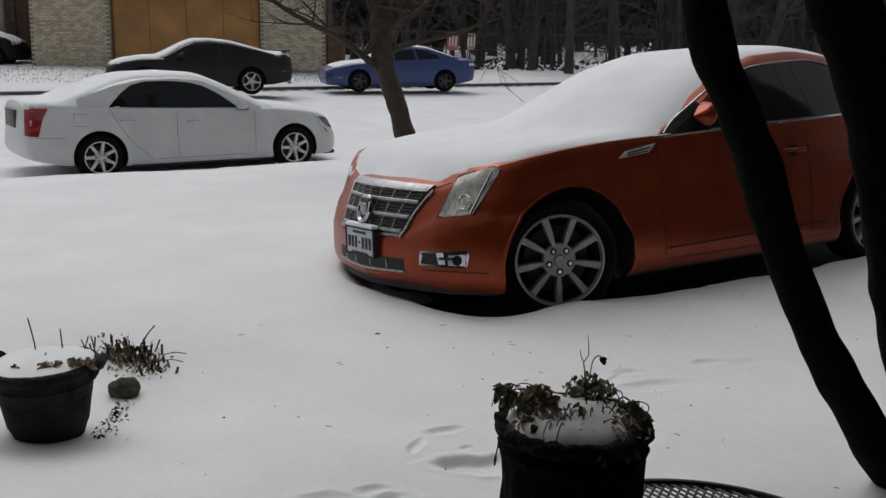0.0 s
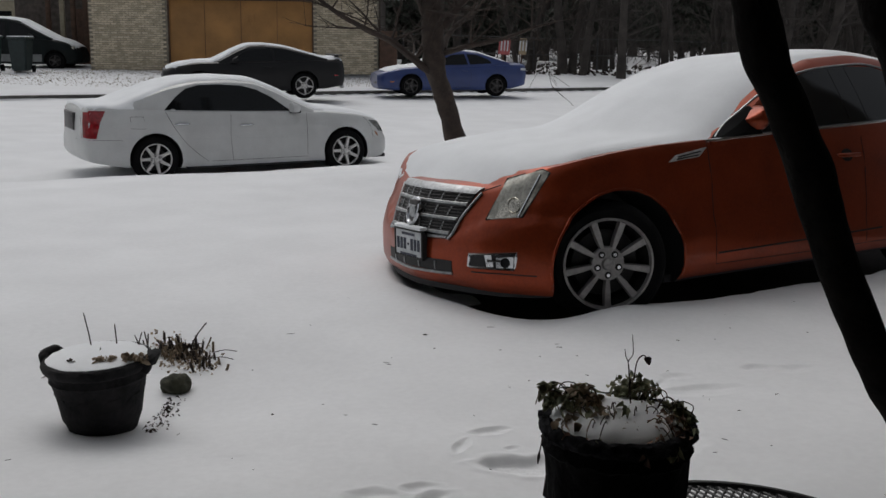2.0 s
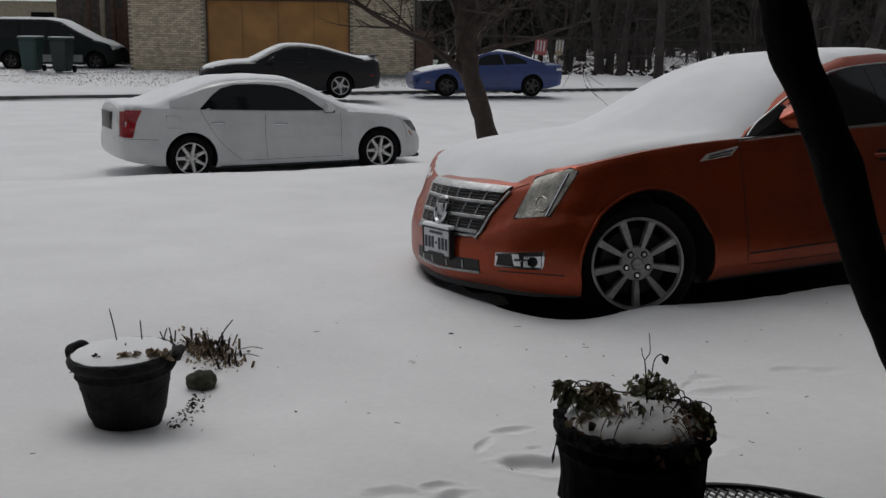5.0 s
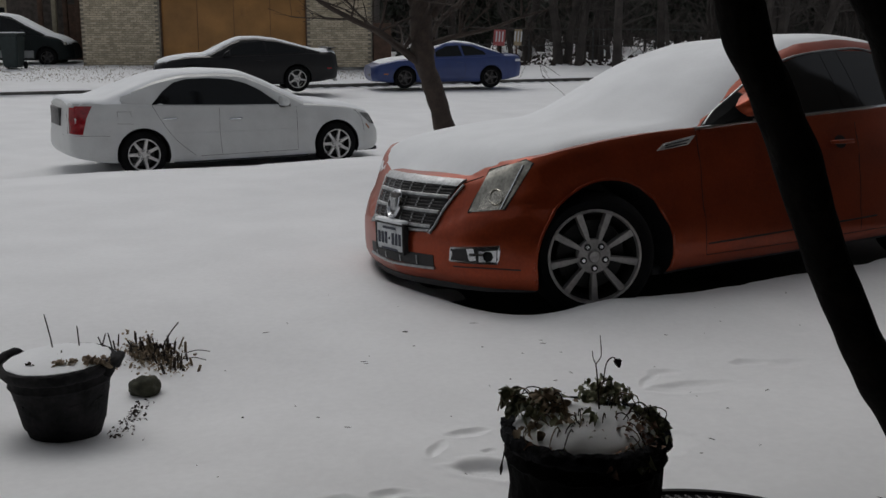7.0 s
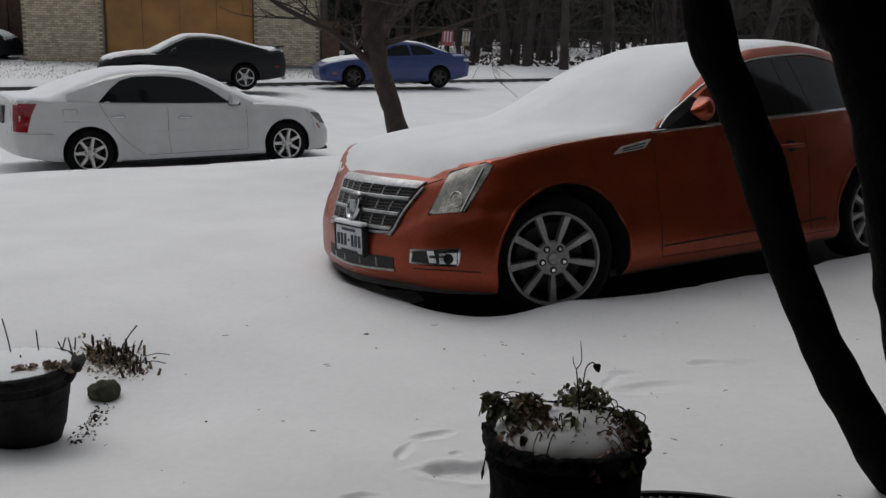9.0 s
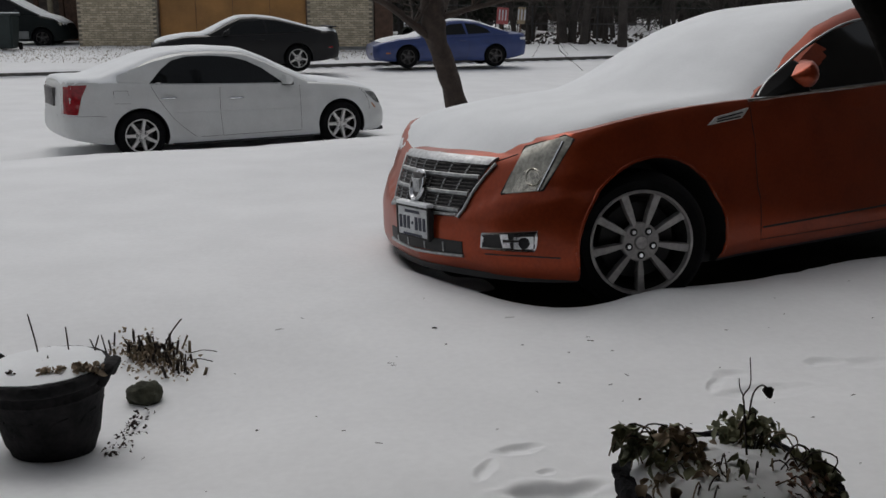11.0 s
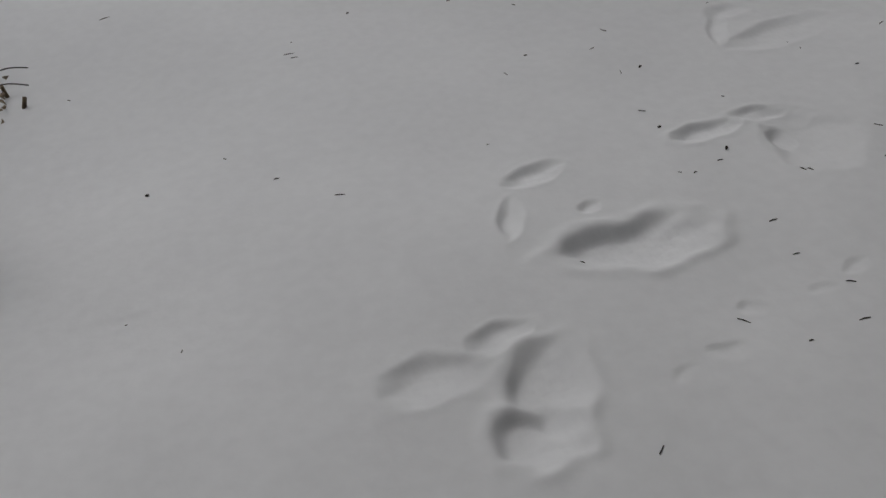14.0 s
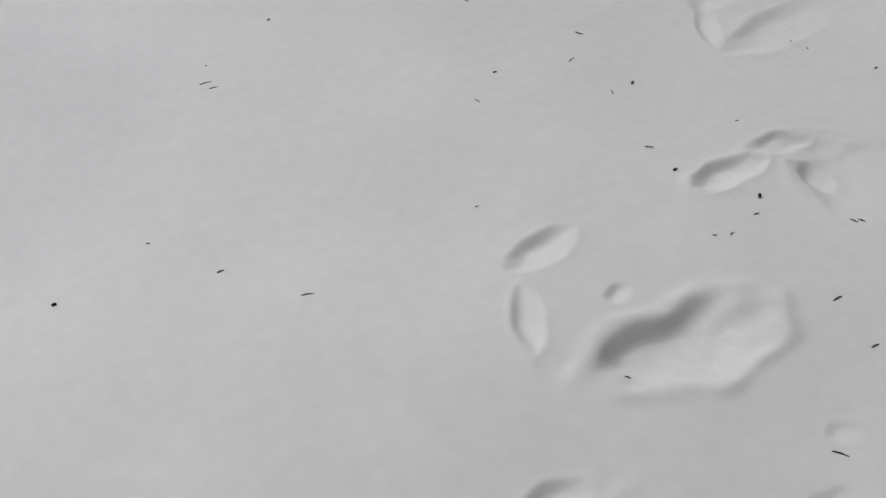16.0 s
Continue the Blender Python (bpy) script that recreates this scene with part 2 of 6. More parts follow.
OF = (-math.cos(radians(OC[2])), -math.sin(radians(OC[2])))
OR = (OF[1], -OF[0])


def hills(x, y):
    z = 0 * x
    for k, (a, fx, fy, ph) in enumerate([(0.018, 0.55, 0.35, 0.3), (0.012, -0.8, 1.1, 1.9), (0.007, 1.9, 1.3, 4.0), (0.004, 3.7, -2.9, 2.2), (0.0022, 7.1, 6.3, 0.7), (0.0014, -13.0, 11.0, 5.1), (0.0009, 23.0, 19.0, 3.3)]):
        z = z + a * np.sin(fx * x + fy * y + ph + 0.8 * np.sin(0.7 * fy * x - 0.6 * fx * y + k))
    return z


def step(a, b, v):
    t = np.clip((v - a) / (b - a), 0, 1)
    return t * t * (3 - 2 * t)


def ground_z(x, y):
    x, y = np.asarray(x, float), np.asarray(y, float)
    s = SN[0] * x + SN[1] * y
    z = np.interp(s, [-5, 6.0, 10.5, 12.2, 12.9, 13.3, 20, 27, 29.1, 29.3, 32, 36, 60, 400], [0.02, 0.0, -0.10, -0.215, -0.35, -0.60, -0.52, -0.44, -0.42, -0.26, -0.12, 0.06, 0.3, 0.3])
    z = z + hills(x, y) * np.interp(s, [0, 12, 13.5, 29, 31, 80], [1, 1, 0.25, 0.25, 1.2, 4])
    # sheltered strip under and beside the parked sedan
    u, v = (x - OC[0]) * OF[0] + (y - OC[1]) * OF[1], (x - OC[0]) * OR[0] + (y - OC[1]) * OR[1]
    bare = step(-0.02, 0.14, 0.90 + 0.02 * np.sin(5.3 * u) + 0.012 * np.sin(17 * u + 1) - np.abs(v)) * step(-0.25, -0.65, u) * step(-0.2, 0.3, u + 3.8)
    inside = step(-0.03, 0.20, 0.90 + 0.015 * np.sin(9 * u) - np.abs(v)) * step(-0.06, 0.20, 0.66 - 0.42 * v * v + 0.02 * np.sin(7 * v) - u) * step(-0.2, 0.3, u + 3.8)
    z = z - 0.125 * np.maximum(inside, bare) - 0.01 * bare
    drift = 0.05 * np.exp(-((u + 0.02) / 0.36) ** 2 - ((v + 1.02) / 0.17) ** 2)
    z = z - 0.125 * np.exp(-((x + 0.45) / 0.75) ** 2 - ((y - 4.15) / 0.75) ** 2)
    z = z + drift + 0.02 * np.exp(-((v + 1.25) / 0.25) ** 2) * step(-3.8, -3, u) * step(0.9, 0.3, u)
    for px, py, ln, wd, an, dp in PRINTS:
        c, sn = math.cos(radians(an)), math.sin(radians(an))
        a, b = ((x - px) * c + (y - py) * sn) / (ln / 2), (-(x - px) * sn + (y - py) * c) / (wd / 2)
        q = px * 31 + py * 17
        b = b + 0.13 * np.sin(2.0 * a + q) + 0.08 * np.sin(5.1 * a + 2 * q)
        a = a + 0.09 * np.sin(2.6 * b + q) + 0.05 * np.sin(7 * b - q)
        r = np.sqrt(a * a + b * b) + 0.045 * np.sin(31 * x + 9 * y + q) * np.sin(27 * y - 7 * x - q) + 0.02 * np.sin(83 * x + q) * np.sin(71 * y)
        far = np.tanh(1.5 * (0.8 * b - 0.5 * a) / (np.sqrt(a * a + b * b) + 0.45))
        z = z - 0.66 * dp * (1 - step((0.46 if dp > 0.03 else 0.30) + 0.32 * far, (1.24 if dp > 0.03 else 1.36) - 0.14 * far, r)) * (0.82 + 0.28 * far)
        z = z + 0.05 * dp * (1 - step(0.6, 1.1, r)) * np.sin(210 * x + 3 * np.sin(90 * y)) * np.sin(190 * y + 2 * np.sin(120 * x + q))
        z = z + 0.10 * dp * np.exp(-((r - 1.30) / 0.20) ** 2) * (1 + 0.5 * np.sin(57 * x + q) * np.sin(49 * y - q))
    return z


def spaced(*runs):
    out = []
    for a, b, d in runs:
        out += list(np.arange(a, b, d))
    return np.array(sorted(set(np.round(out, 4))))


gx = spaced((-420, -60, 40), (-60, -16, 4), (-16, -4, 0.5), (-4, -1, 0.1), (-1, 0.38, 0.03), (0.38, 2.0, 0.007), (2.0, 2.5, 0.015), (2.5, 4, 0.03), (4, 9, 0.12), (9, 24, 0.6), (24, 60, 4), (60, 430, 40))
gy = spaced((-60, -6, 6), (-6, 1.6, 0.25), (1.6, 2.7, 0.04), (2.7, 4.2, 0.007), (4.2, 4.6, 0.012), (4.6, 7, 0.03), (7, 16, 0.12), (16, 27, 0.5), (27, 36, 0.2), (36, 60, 1.5), (60, 800, 40))
GX, GY = np.meshgrid(gx, gy)
GZ = ground_z(GX, GY)
nx, ny = len(gx), len(gy)
idx = np.arange(nx * ny).reshape(ny, nx)
quads = np.stack([idx[:-1, :-1], idx[:-1, 1:], idx[1:, 1:], idx[1:, :-1]], -1).reshape(-1, 4)
me = bpy.data.meshes.new("ground")
me.from_pydata(np.stack([GX, GY, GZ], -1).reshape(-1, 3).tolist(), [], quads.tolist())
for f in me.polygons:
    f.use_smooth = True
me.materials.append(SNOW)
tagged(new("ground", me), "snow-covered lawn, street and far yards with footprints", "ground", kind="structure")

# bare driveway under the parked sedan; its dark colour also holds the car's shade
dm = Matrix.Translation((OC[0], OC[1], 0)) @ pose(0, 0, 0, 0, 0, OC[2] + 180)
drive = part("driveway", boxed((-1.60, 0, -0.150), (4.2, 1.80, 0.12), None, 0.02), CONCRETE)
drive.matrix_world = dm
tagged(drive, "bare driveway under the parked sedan, darkened for its shade", "driveway", kind="structure")

# kerb on the far side of the street
kerb = bmesh.new()
kp = [(SU[0] * u + SN[0] * 29.15, SU[1] * u + SN[1] * 29.15) for u in np.linspace(-22, 60, 60)]
for (ax, ay), (bx, by) in zip(kp, kp[1:]):
    for w0, w1, z0, z1 in ((-0.02, 0.16, -0.6, -0.30),):
        vs = [kerb.verts.new((px + SN[0] * w, py + SN[1] * w, z)) for px, py in ((ax, ay), (bx, by)) for w, z in ((w0, z0), (w0, z1), (w1, z1), (w1, z0))]
        for q in ((0, 1, 5, 4), (1, 2, 6, 5), (2, 3, 7, 6)):
            kerb.faces.new([vs[i] for i in q])
tagged(part("kerb", kerb, KERB, smooth=0), "wet dark concrete street kerb edged with snow", "kerb", kind="structure")


# ---------------------------------------------------------------- vehicles
def outline_body(P):
    """A closed body shell: the plan's outline, from nose to tail, lifted through its heights and roofed from side to side."""
    pts = [(p.x, max(0.0, p.y)) for p in spline([(x, y, 0) for x, y in P["plan"]], 7)]
    xs = np.array([p[0] for p in pts])
    ZS, ZB, ZC = curve_of(P["shoulder"], xs, 0.05), curve_of(P["bottom"], xs), curve_of(P["crest"], xs, 0.05)
    SET, LEDGE = curve_of(P["setback"], xs, 0.04), curve_of(P["ledge"], xs, 0.03)
    levels = [0, 0.02, 0.06, 0.12, 0.2, 0.28, 0.36, 0.44, 0.5, 0.55, 0.6, 0.65, 0.7, 0.76, 0.82, 0.88, 0.93, 0.965, 0.985, 1.0]
    bm = bmesh.new()
    cols = {1: [], -1: []}
    for i, (x, y) in enumerate(pts):
        (ax, ay), (bx, by) = pts[max(i - 1, 0)], pts[min(i + 1, len(pts) - 1)]
        n = Vector((ay - by, bx - ax)) * -1
        n = Vector((1, 0)) if i == 0 else Vector((-1, 0)) if i == len(pts) - 1 else n.normalized()
        zb, zs, cx = ZB[i], ZS[i], P.get("arch_dx", 0.0)
        for sd in (1, -1):
            col = []
            for k in levels:
                z = zb + k * (zs - zb)
                d = SET[i] * max(0.0, (z - 0.44) / (zs - 0.44)) ** 1.35
                d += 0.045 * max(0.0, 1 - (z - zb) / 0.10) ** 2 + 0.016 * max(0.0, (k - 0.93) / 0.07) ** 2
                d += P["ledge_depth"] * float(step(-0.008, 0.012, z - LEDGE[i]))
                d -= 0.010 * math.exp(-((z - 0.78 * zs) / 0.05) ** 2) * (1 if abs(n.y) > 0.8 else 0.3)
                for wx in (cx, P["rear"]):
                    r = math.hypot((x - wx) / P.get("arch_wide", 1.0), z - P["tyre"] - P.get("arch_up", 0.01))
                    d -= P.get("flare", 0.018) * math.exp(-((r - P["arch"] - 0.005) / 0.045) ** 2) * (1 if abs(n.y) > 0.5 else 0)
                col.append(bm.verts.new((x - n.x * d, sd * max(0.0, y - n.y * d), z)))
            cols[sd].append(col)
    for sd in (1, -1):
        for c0, c1 in zip(cols[sd], cols[sd][1:]):
            for k in range(len(levels) - 1):
                bm.faces.new((c0[k], c1[k], c1[k + 1], c0[k + 1]))
    rows, m = [], 18
    for i in range(len(pts)):
        a, b = cols[1][i][-1], cols[-1][i][-1]
        row = [a]
        for j in range(1, m):
            u = 1 - 2 * j / m
            row.append(bm.verts.new((a.co.x, a.co.y * u, a.co.z + (ZC[i] - a.co.z) * (1 - abs(u) ** 2.6))))
        rows.append(row + [b])
    for r0, r1 in zip(rows, rows[1:]):
        for j in range(m):
            bm.faces.new((r0[j], r0[j + 1], r1[j + 1], r1[j]))
    for i in range(len(pts) - 1):
        bm.faces.new((cols[1][i][0], cols[-1][i][0], cols[-1][i + 1][0], cols[1][i + 1][0]))
    bmesh.ops.remove_doubles(bm, verts=bm.verts, dist=0.0008)
    bmesh.ops.dissolve_degenerate(bm, dist=0.0004, edges=bm.edges)
    bmesh.ops.recalc_face_normals(bm, faces=bm.faces)
    return bm, min(ZB)


def section_body(P):
    """A body shell lofted from cross-sections along the length."""
    x0, x1 = P["half"][0][0], P["half"][-1][0]
    ends = [0.0, 0.012, 0.03, 0.06, 0.1, 0.15]
    xs = np.array([x0 + e for e in ends] + list(np.linspace(x0 + 0.2, x1 - 0.2, 64)) + [x1 - e for e in reversed(ends)])
    W, ZT = curve_of(P["half"], xs, P.get("soft", 0.06)), curve_of(P["top"], xs)
    ZS, ZB = curve_of(P["shoulder"], xs), curve_of(P["bottom"], xs)
    bm = bmesh.new()
    rings = []
    for i, x in enumerate(xs):
        w, zt, zs, zb = W[i], ZT[i], ZS[i], ZB[i]
        e = min(x - x0, x1 - x)
        rnd = 1 - 0.035 * max(0, 1 - e / 0.06) ** 2
        h = zs - zb
        half = [(0, zb), (0.78 * w, zb), (0.94 * w, zb + 0.025), (0.975 * w, zb + 0.09), (0.985 * w, zb + 0.22 * h), (0.975 * w, zb + 0.30 * h), (0.995 * w, zb + 0.46 * h), (w, zb + 0.62 * h),
                (0.992 * w, zb + 0.78 * h), (0.968 * w, zb + 0.92 * h), (0.935 * w, zs), (0.86 * w, zs + 0.45 * (zt - zs) + 0.004), (0.62 * w, zs + 0.82 * (zt - zs) + 0.004), (0.3 * w, zt - 0.004), (0, zt)]
        ring = []
        for y, z in half + [(-y, z) for y, z in half[-2:0:-1]]:
            xx = x
            if x > 0.3:
                xx -= P.get("rake", 0.25) * max(0.0, z - 0.52) * min(1, (x - 0.3) / 0.5)
                xx -= 0.5 * max(0.0, 0.34 - z) * min(1, (x - 0.3) / 0.5)
            if x < P["rear"] - 0.3:
                xx += P.get("tuck", 0.15) * abs(z - 0.62) * min(1, (P["rear"] - 0.3 - x) / 0.5)
            if P.get("prow") and x > 0.05:
                q = min(1, (x - 0.05) / 0.45)
                y *= 1 - 0.29 * q * q * min(1, max(0, z - 0.46) / 0.28)
                xx += 0.045 * q * max(0.0, 1 - ((z - 0.36) / 0.17) ** 2)
            ring.append(bm.verts.new((xx, y * rnd, z)))
        rings.append(ring)
    n = len(rings[0])
    for r0, r1 in zip(rings, rings[1:]):
        for k in range(n):
            bm.faces.new((r0[k], r0[(k + 1) % n], r1[(k + 1) % n], r1[k]))
    bm.faces.new(rings[0])
    bm.faces.new(rings[-1])
    bmesh.ops.recalc_face_normals(bm, faces=bm.faces)
    return bm, min(ZB)


def car_body(P, thing_ob):
    """Lower body and greenhouse; x forward, front axle at x = 0, y to the car's left."""
    bm, low_z = outline_body(P) if "plan" in P else section_body(P)
    raw = part("body_raw", bm, P["paint"])
    cut = bmesh.new()
    for ax in (0.0, P["rear"]):
        for sd in (1, -1):
            r = bmesh.ops.create_cone(cut, cap_ends=True, segments=40, radius1=P["arch"], radius2=P["arch"], depth=0.6)
            bmesh.ops.transform(cut, matrix=pose(ax + P.get("arch_dx", 0.0) * (ax == 0), sd * 0.88, P["tyre"] + P.get("arch_up", 0.01)) @ Matrix.Diagonal((P.get("arch_wide", 1.0), 1, 1, 1)) @ pose(0, 0, 0, 90, 0, 0), verts=r["verts"])
    cutter = part("cutter", cut, PLASTIC)
    md = raw.modifiers.new("arch", "BOOLEAN")
    md.object, md.operation, md.solver = cutter, "DIFFERENCE", "EXACT"
    made = bpy.data.meshes.new_from_object(raw.evaluated_get(bpy.context.evaluated_depsgraph_get()))
    made.materials.clear()
    made.materials.append(P["paint"])
    made.materials.append(PLASTIC)
    for f in made.polygons:
        f.use_smooth = True
        c = f.center
        near = min(math.hypot((c.x - ax - P.get("arch_dx", 0.0) * (ax == 0)) / P.get("arch_wide", 1.0), c.z - P["tyre"] - P.get("arch_up", 0.01)) for ax in (0, P["rear"]))
        f.material_index = 1 if near < P["arch"] * 0.999 or c.z < low_z + 0.012 else 0
    made.set_sharp_from_angle(angle=radians(35))
    for ob in (raw, cutter):
        bpy.data.objects.remove(ob)
    body = new("body", made)
    body.parent = thing_ob

    # greenhouse
    g0, g1 = P["roof"][0][0], P["roof"][-1][0]
    xs = np.linspace(g0, g1, 70)
    ZR = curve_of(P["roof"], xs, 0.12)
    WB, BE = curve_of(P["cabin"], xs) if "cabin" in P else curve_of(P["half"], xs) * 0.93 - 0.02, curve_of(P["belt"], xs)
    bm = bmesh.new()
    rings = []
    for x, zr, wb, be in zip(xs, ZR, WB, BE):
        zr = max(zr, be + 0.005)
        ze = be + (zr - be) * 0.90
        wr = wb - (ze - be) * P.get("tumble", 0.42)
        half = [(0, be - 0.12), (wb, be - 0.12), (wb, be), (wb + (wr - wb) * 0.5 + 0.012, be + (ze - be) * 0.5), (wr, ze), (wr * 0.93, zr - 0.25 * (zr - ze)), (wr * 0.6, zr + 0.008), (0, zr + 0.02)]
        bow = P.get("bow", 0.15) * float(step(0.40, 0.95, (x - g0) / (g1 - g0)))
        rings.append([bm.verts.new((x - bow * (y / wb) ** 2, y, z)) for y, z in half + [(-y, z) for y, z in half[-2:0:-1]]])
    n = len(rings[0])
    for r0, r1 in zip(rings, rings[1:]):
        for k in range(n):
            bm.faces.new((r0[k], r0[(k + 1) % n], r1[(k + 1) % n], r1[k]))
    bm.faces.new(rings[0])
    bm.faces.new(rings[-1])
    roof = part("roof", bm, P["paint"], thing_ob, smooth=30)
    return body, roof, bvh_of([body]), bvh_of([body, roof]), bvh_of([roof])


def patch(tree, poly, axes, lift=0.004, cuts=3):
    """A face over a polygon of (u, v), dropped on to the body along the third axis; axes = origin, u, v, way."""
    o, au, av, way = [Vector(a) for a in axes]
    bm = bmesh.new()
    bm.faces.new([bm.verts.new((u, v, 0)) for u, v in poly])
    bmesh.ops.triangulate(bm, faces=bm.faces)
    for _ in range(cuts):
        bmesh.ops.subdivide_edges(bm, edges=bm.edges, cuts=1, use_grid_fill=True)
    for v in bm.verts:
        start = o + au * v.co.x + av * v.co.y
        hit, nrm, _, _ = tree.ray_cast(start, way)
        if not hit:
            hit = tree.find_nearest(start + way * 1.3)[0]
        v.co = hit - way.normalized() * lift
    ext = bmesh.ops.extrude_face_region(bm, geom=list(bm.faces))
    for v in [g for g in ext["geom"] if isinstance(g, bmesh.types.BMVert)]:
        v.co += way.normalized() * (lift + 0.012)
    return bm


def line_on(tree, pts, side, width=0.008, lift=0.003, n=6):
    """A thin raised strip along a side-view polyline of (x, z)."""
    pts = spline([(x, 0, z) for x, z in pts], n) if n > 1 else [Vector((x, 0, z)) for x, z in pts]
    out = []
    for p in pts:
        hit, nrm, _, _ = tree.ray_cast(Vector((p.x, side * 2.0, p.z)), Vector((0, -side, 0)))
        if hit:
            out.append(hit + Vector((0, side * lift, 0)))
    bm = bmesh.new()
    if len(out) > 1:
        tube(bm, out, [width / 2] * len(out), 6)
    return bm


def wheel(P, thing_ob, x, side, spokes, rim_r, metal, steer=0.0, spin=0.0, style="blade"):
    """Tyre, rim barrel, spokes, hub and nuts; the face looks along local -y for side -1."""
    tr = P["tyre"]
    hub = new("wheel")
    hub.parent = thing_ob
    hub.matrix_basis = pose(x, side * P["track"], tr, 0, 0, steer) @ pose(0, 0, 0, 90 if side < 0 else -90, 0, 0) @ pose(0, 0, 0, 0, 0, spin)
    # local z now points outwards
    t = lathe(bmesh.new(), [(rim_r - 0.01, -0.20), (tr - 0.03, -0.215), (tr - 0.006, -0.195), (tr, -0.16), (tr, -0.07), (tr - 0.006, -0.03), (tr - 0.028, -0.004), ((tr + rim_r) / 2, 0.008), (rim_r + 0.012, 0.002), (rim_r - 0.004, -0.010)], 48)
    part("tyre", t, RUBBER, hub)
    b = lathe(bmesh.new(), [(rim_r - 0.002, -0.016), (rim_r, 0.004), (rim_r - 0.012, 0.006), (rim_r - 0.017, -0.006), (rim_r - 0.019, -0.02)], 48)
    rim = part("rim", b, metal, hub)
    b = lathe(bmesh.new(), [(rim_r - 0.018, -0.018), (rim_r - 0.026, -0.05), (rim_r - 0.05, -0.17), (rim_r - 0.02, -0.20)], 48)
    part("barrel", b, BARREL, rim, "inner wheel barrel coloured dark for shade")
    d = lathe(bmesh.new(), [(0.0, -0.085), (rim_r * 0.72, -0.085), (rim_r * 0.74, -0.10)], 32)
    part("brake_disc", d, PLASTIC, hub)
    for k in range(spokes):
        a = 2 * math.pi * (k + 0.25) / spokes
        s = bmesh.new()
        w0, w1 = (0.010, 0.0205) if style == "blade" else (0.026, 0.021)
        r0, r1 = rim_r * 0.30, rim_r - 0.012
        pro = [(r0, w0, -0.012), (rim_r * 0.50, w0 * 0.45 + w1 * 0.55, -0.010), (rim_r * 0.62, w0 * 0.18 + w1 * 0.82, -0.009), (r1 - 0.02, w1, -0.006), (r1, w1 * 1.12, -0.004)]
        top = [[s.verts.new((r, q * w, z)) for q, z in ((-1, zz - 0.012), (-0.8, zz), (0.8, zz), (1, zz - 0.012))] for r, w, zz in pro]
        for p0, p1 in zip(top, top[1:]):
            for j in range(3):
                s.faces.new((p0[j], p0[j + 1], p1[j + 1], p1[j]))
        ext = bmesh.ops.extrude_edge_only(s, edges=[e for e in s.edges if e.is_boundary])
        for g in ext["geom"]:
            if isinstance(g, bmesh.types.BMVert):
                g.co.z -= 0.03
        bmesh.ops.rotate(s, cent=(0, 0, 0), matrix=Matrix.Rotation(a, 3, "Z"), verts=s.verts)
        part("spoke", s, metal, hub)
    h = lathe(bmesh.new(), [(0.0, 0.004), (0.028, 0.004), (0.033, -0.002), (0.036, -0.010), (rim_r * 0.34, -0.011), (rim_r * 0.37, -0.018), (rim_r * 0.37, -0.05)], 32)
    part("hub_cap", h, metal, hub)
    for k in range(5):
        a = 2 * math.pi * (k + 0.25) / 5
        nb = lathe(bmesh.new(), [(0.0, 0.0), (0.010, 0.0), (0.011, -0.012)], 10)
        bmesh.ops.translate(nb, vec=(0.062 * math.cos(a), 0.062 * math.sin(a), -0.002), verts=nb.verts)
        part("wheel_nut", nb, CHROME if metal is ALLOY else metal, hub)
        # Flat dark disc draws the shade of the nut's pocket.
        nb = lathe(bmesh.new(), [(0.0, -0.002), (0.0185, -0.002), (0.0195, -0.004)], 12)
        bmesh.ops.translate(nb, vec=(0.062 * math.cos(a), 0.062 * math.sin(a), -0.005), verts=nb.verts)
        part("nut_recess_shade", nb, PLASTIC, hub)
    return hub


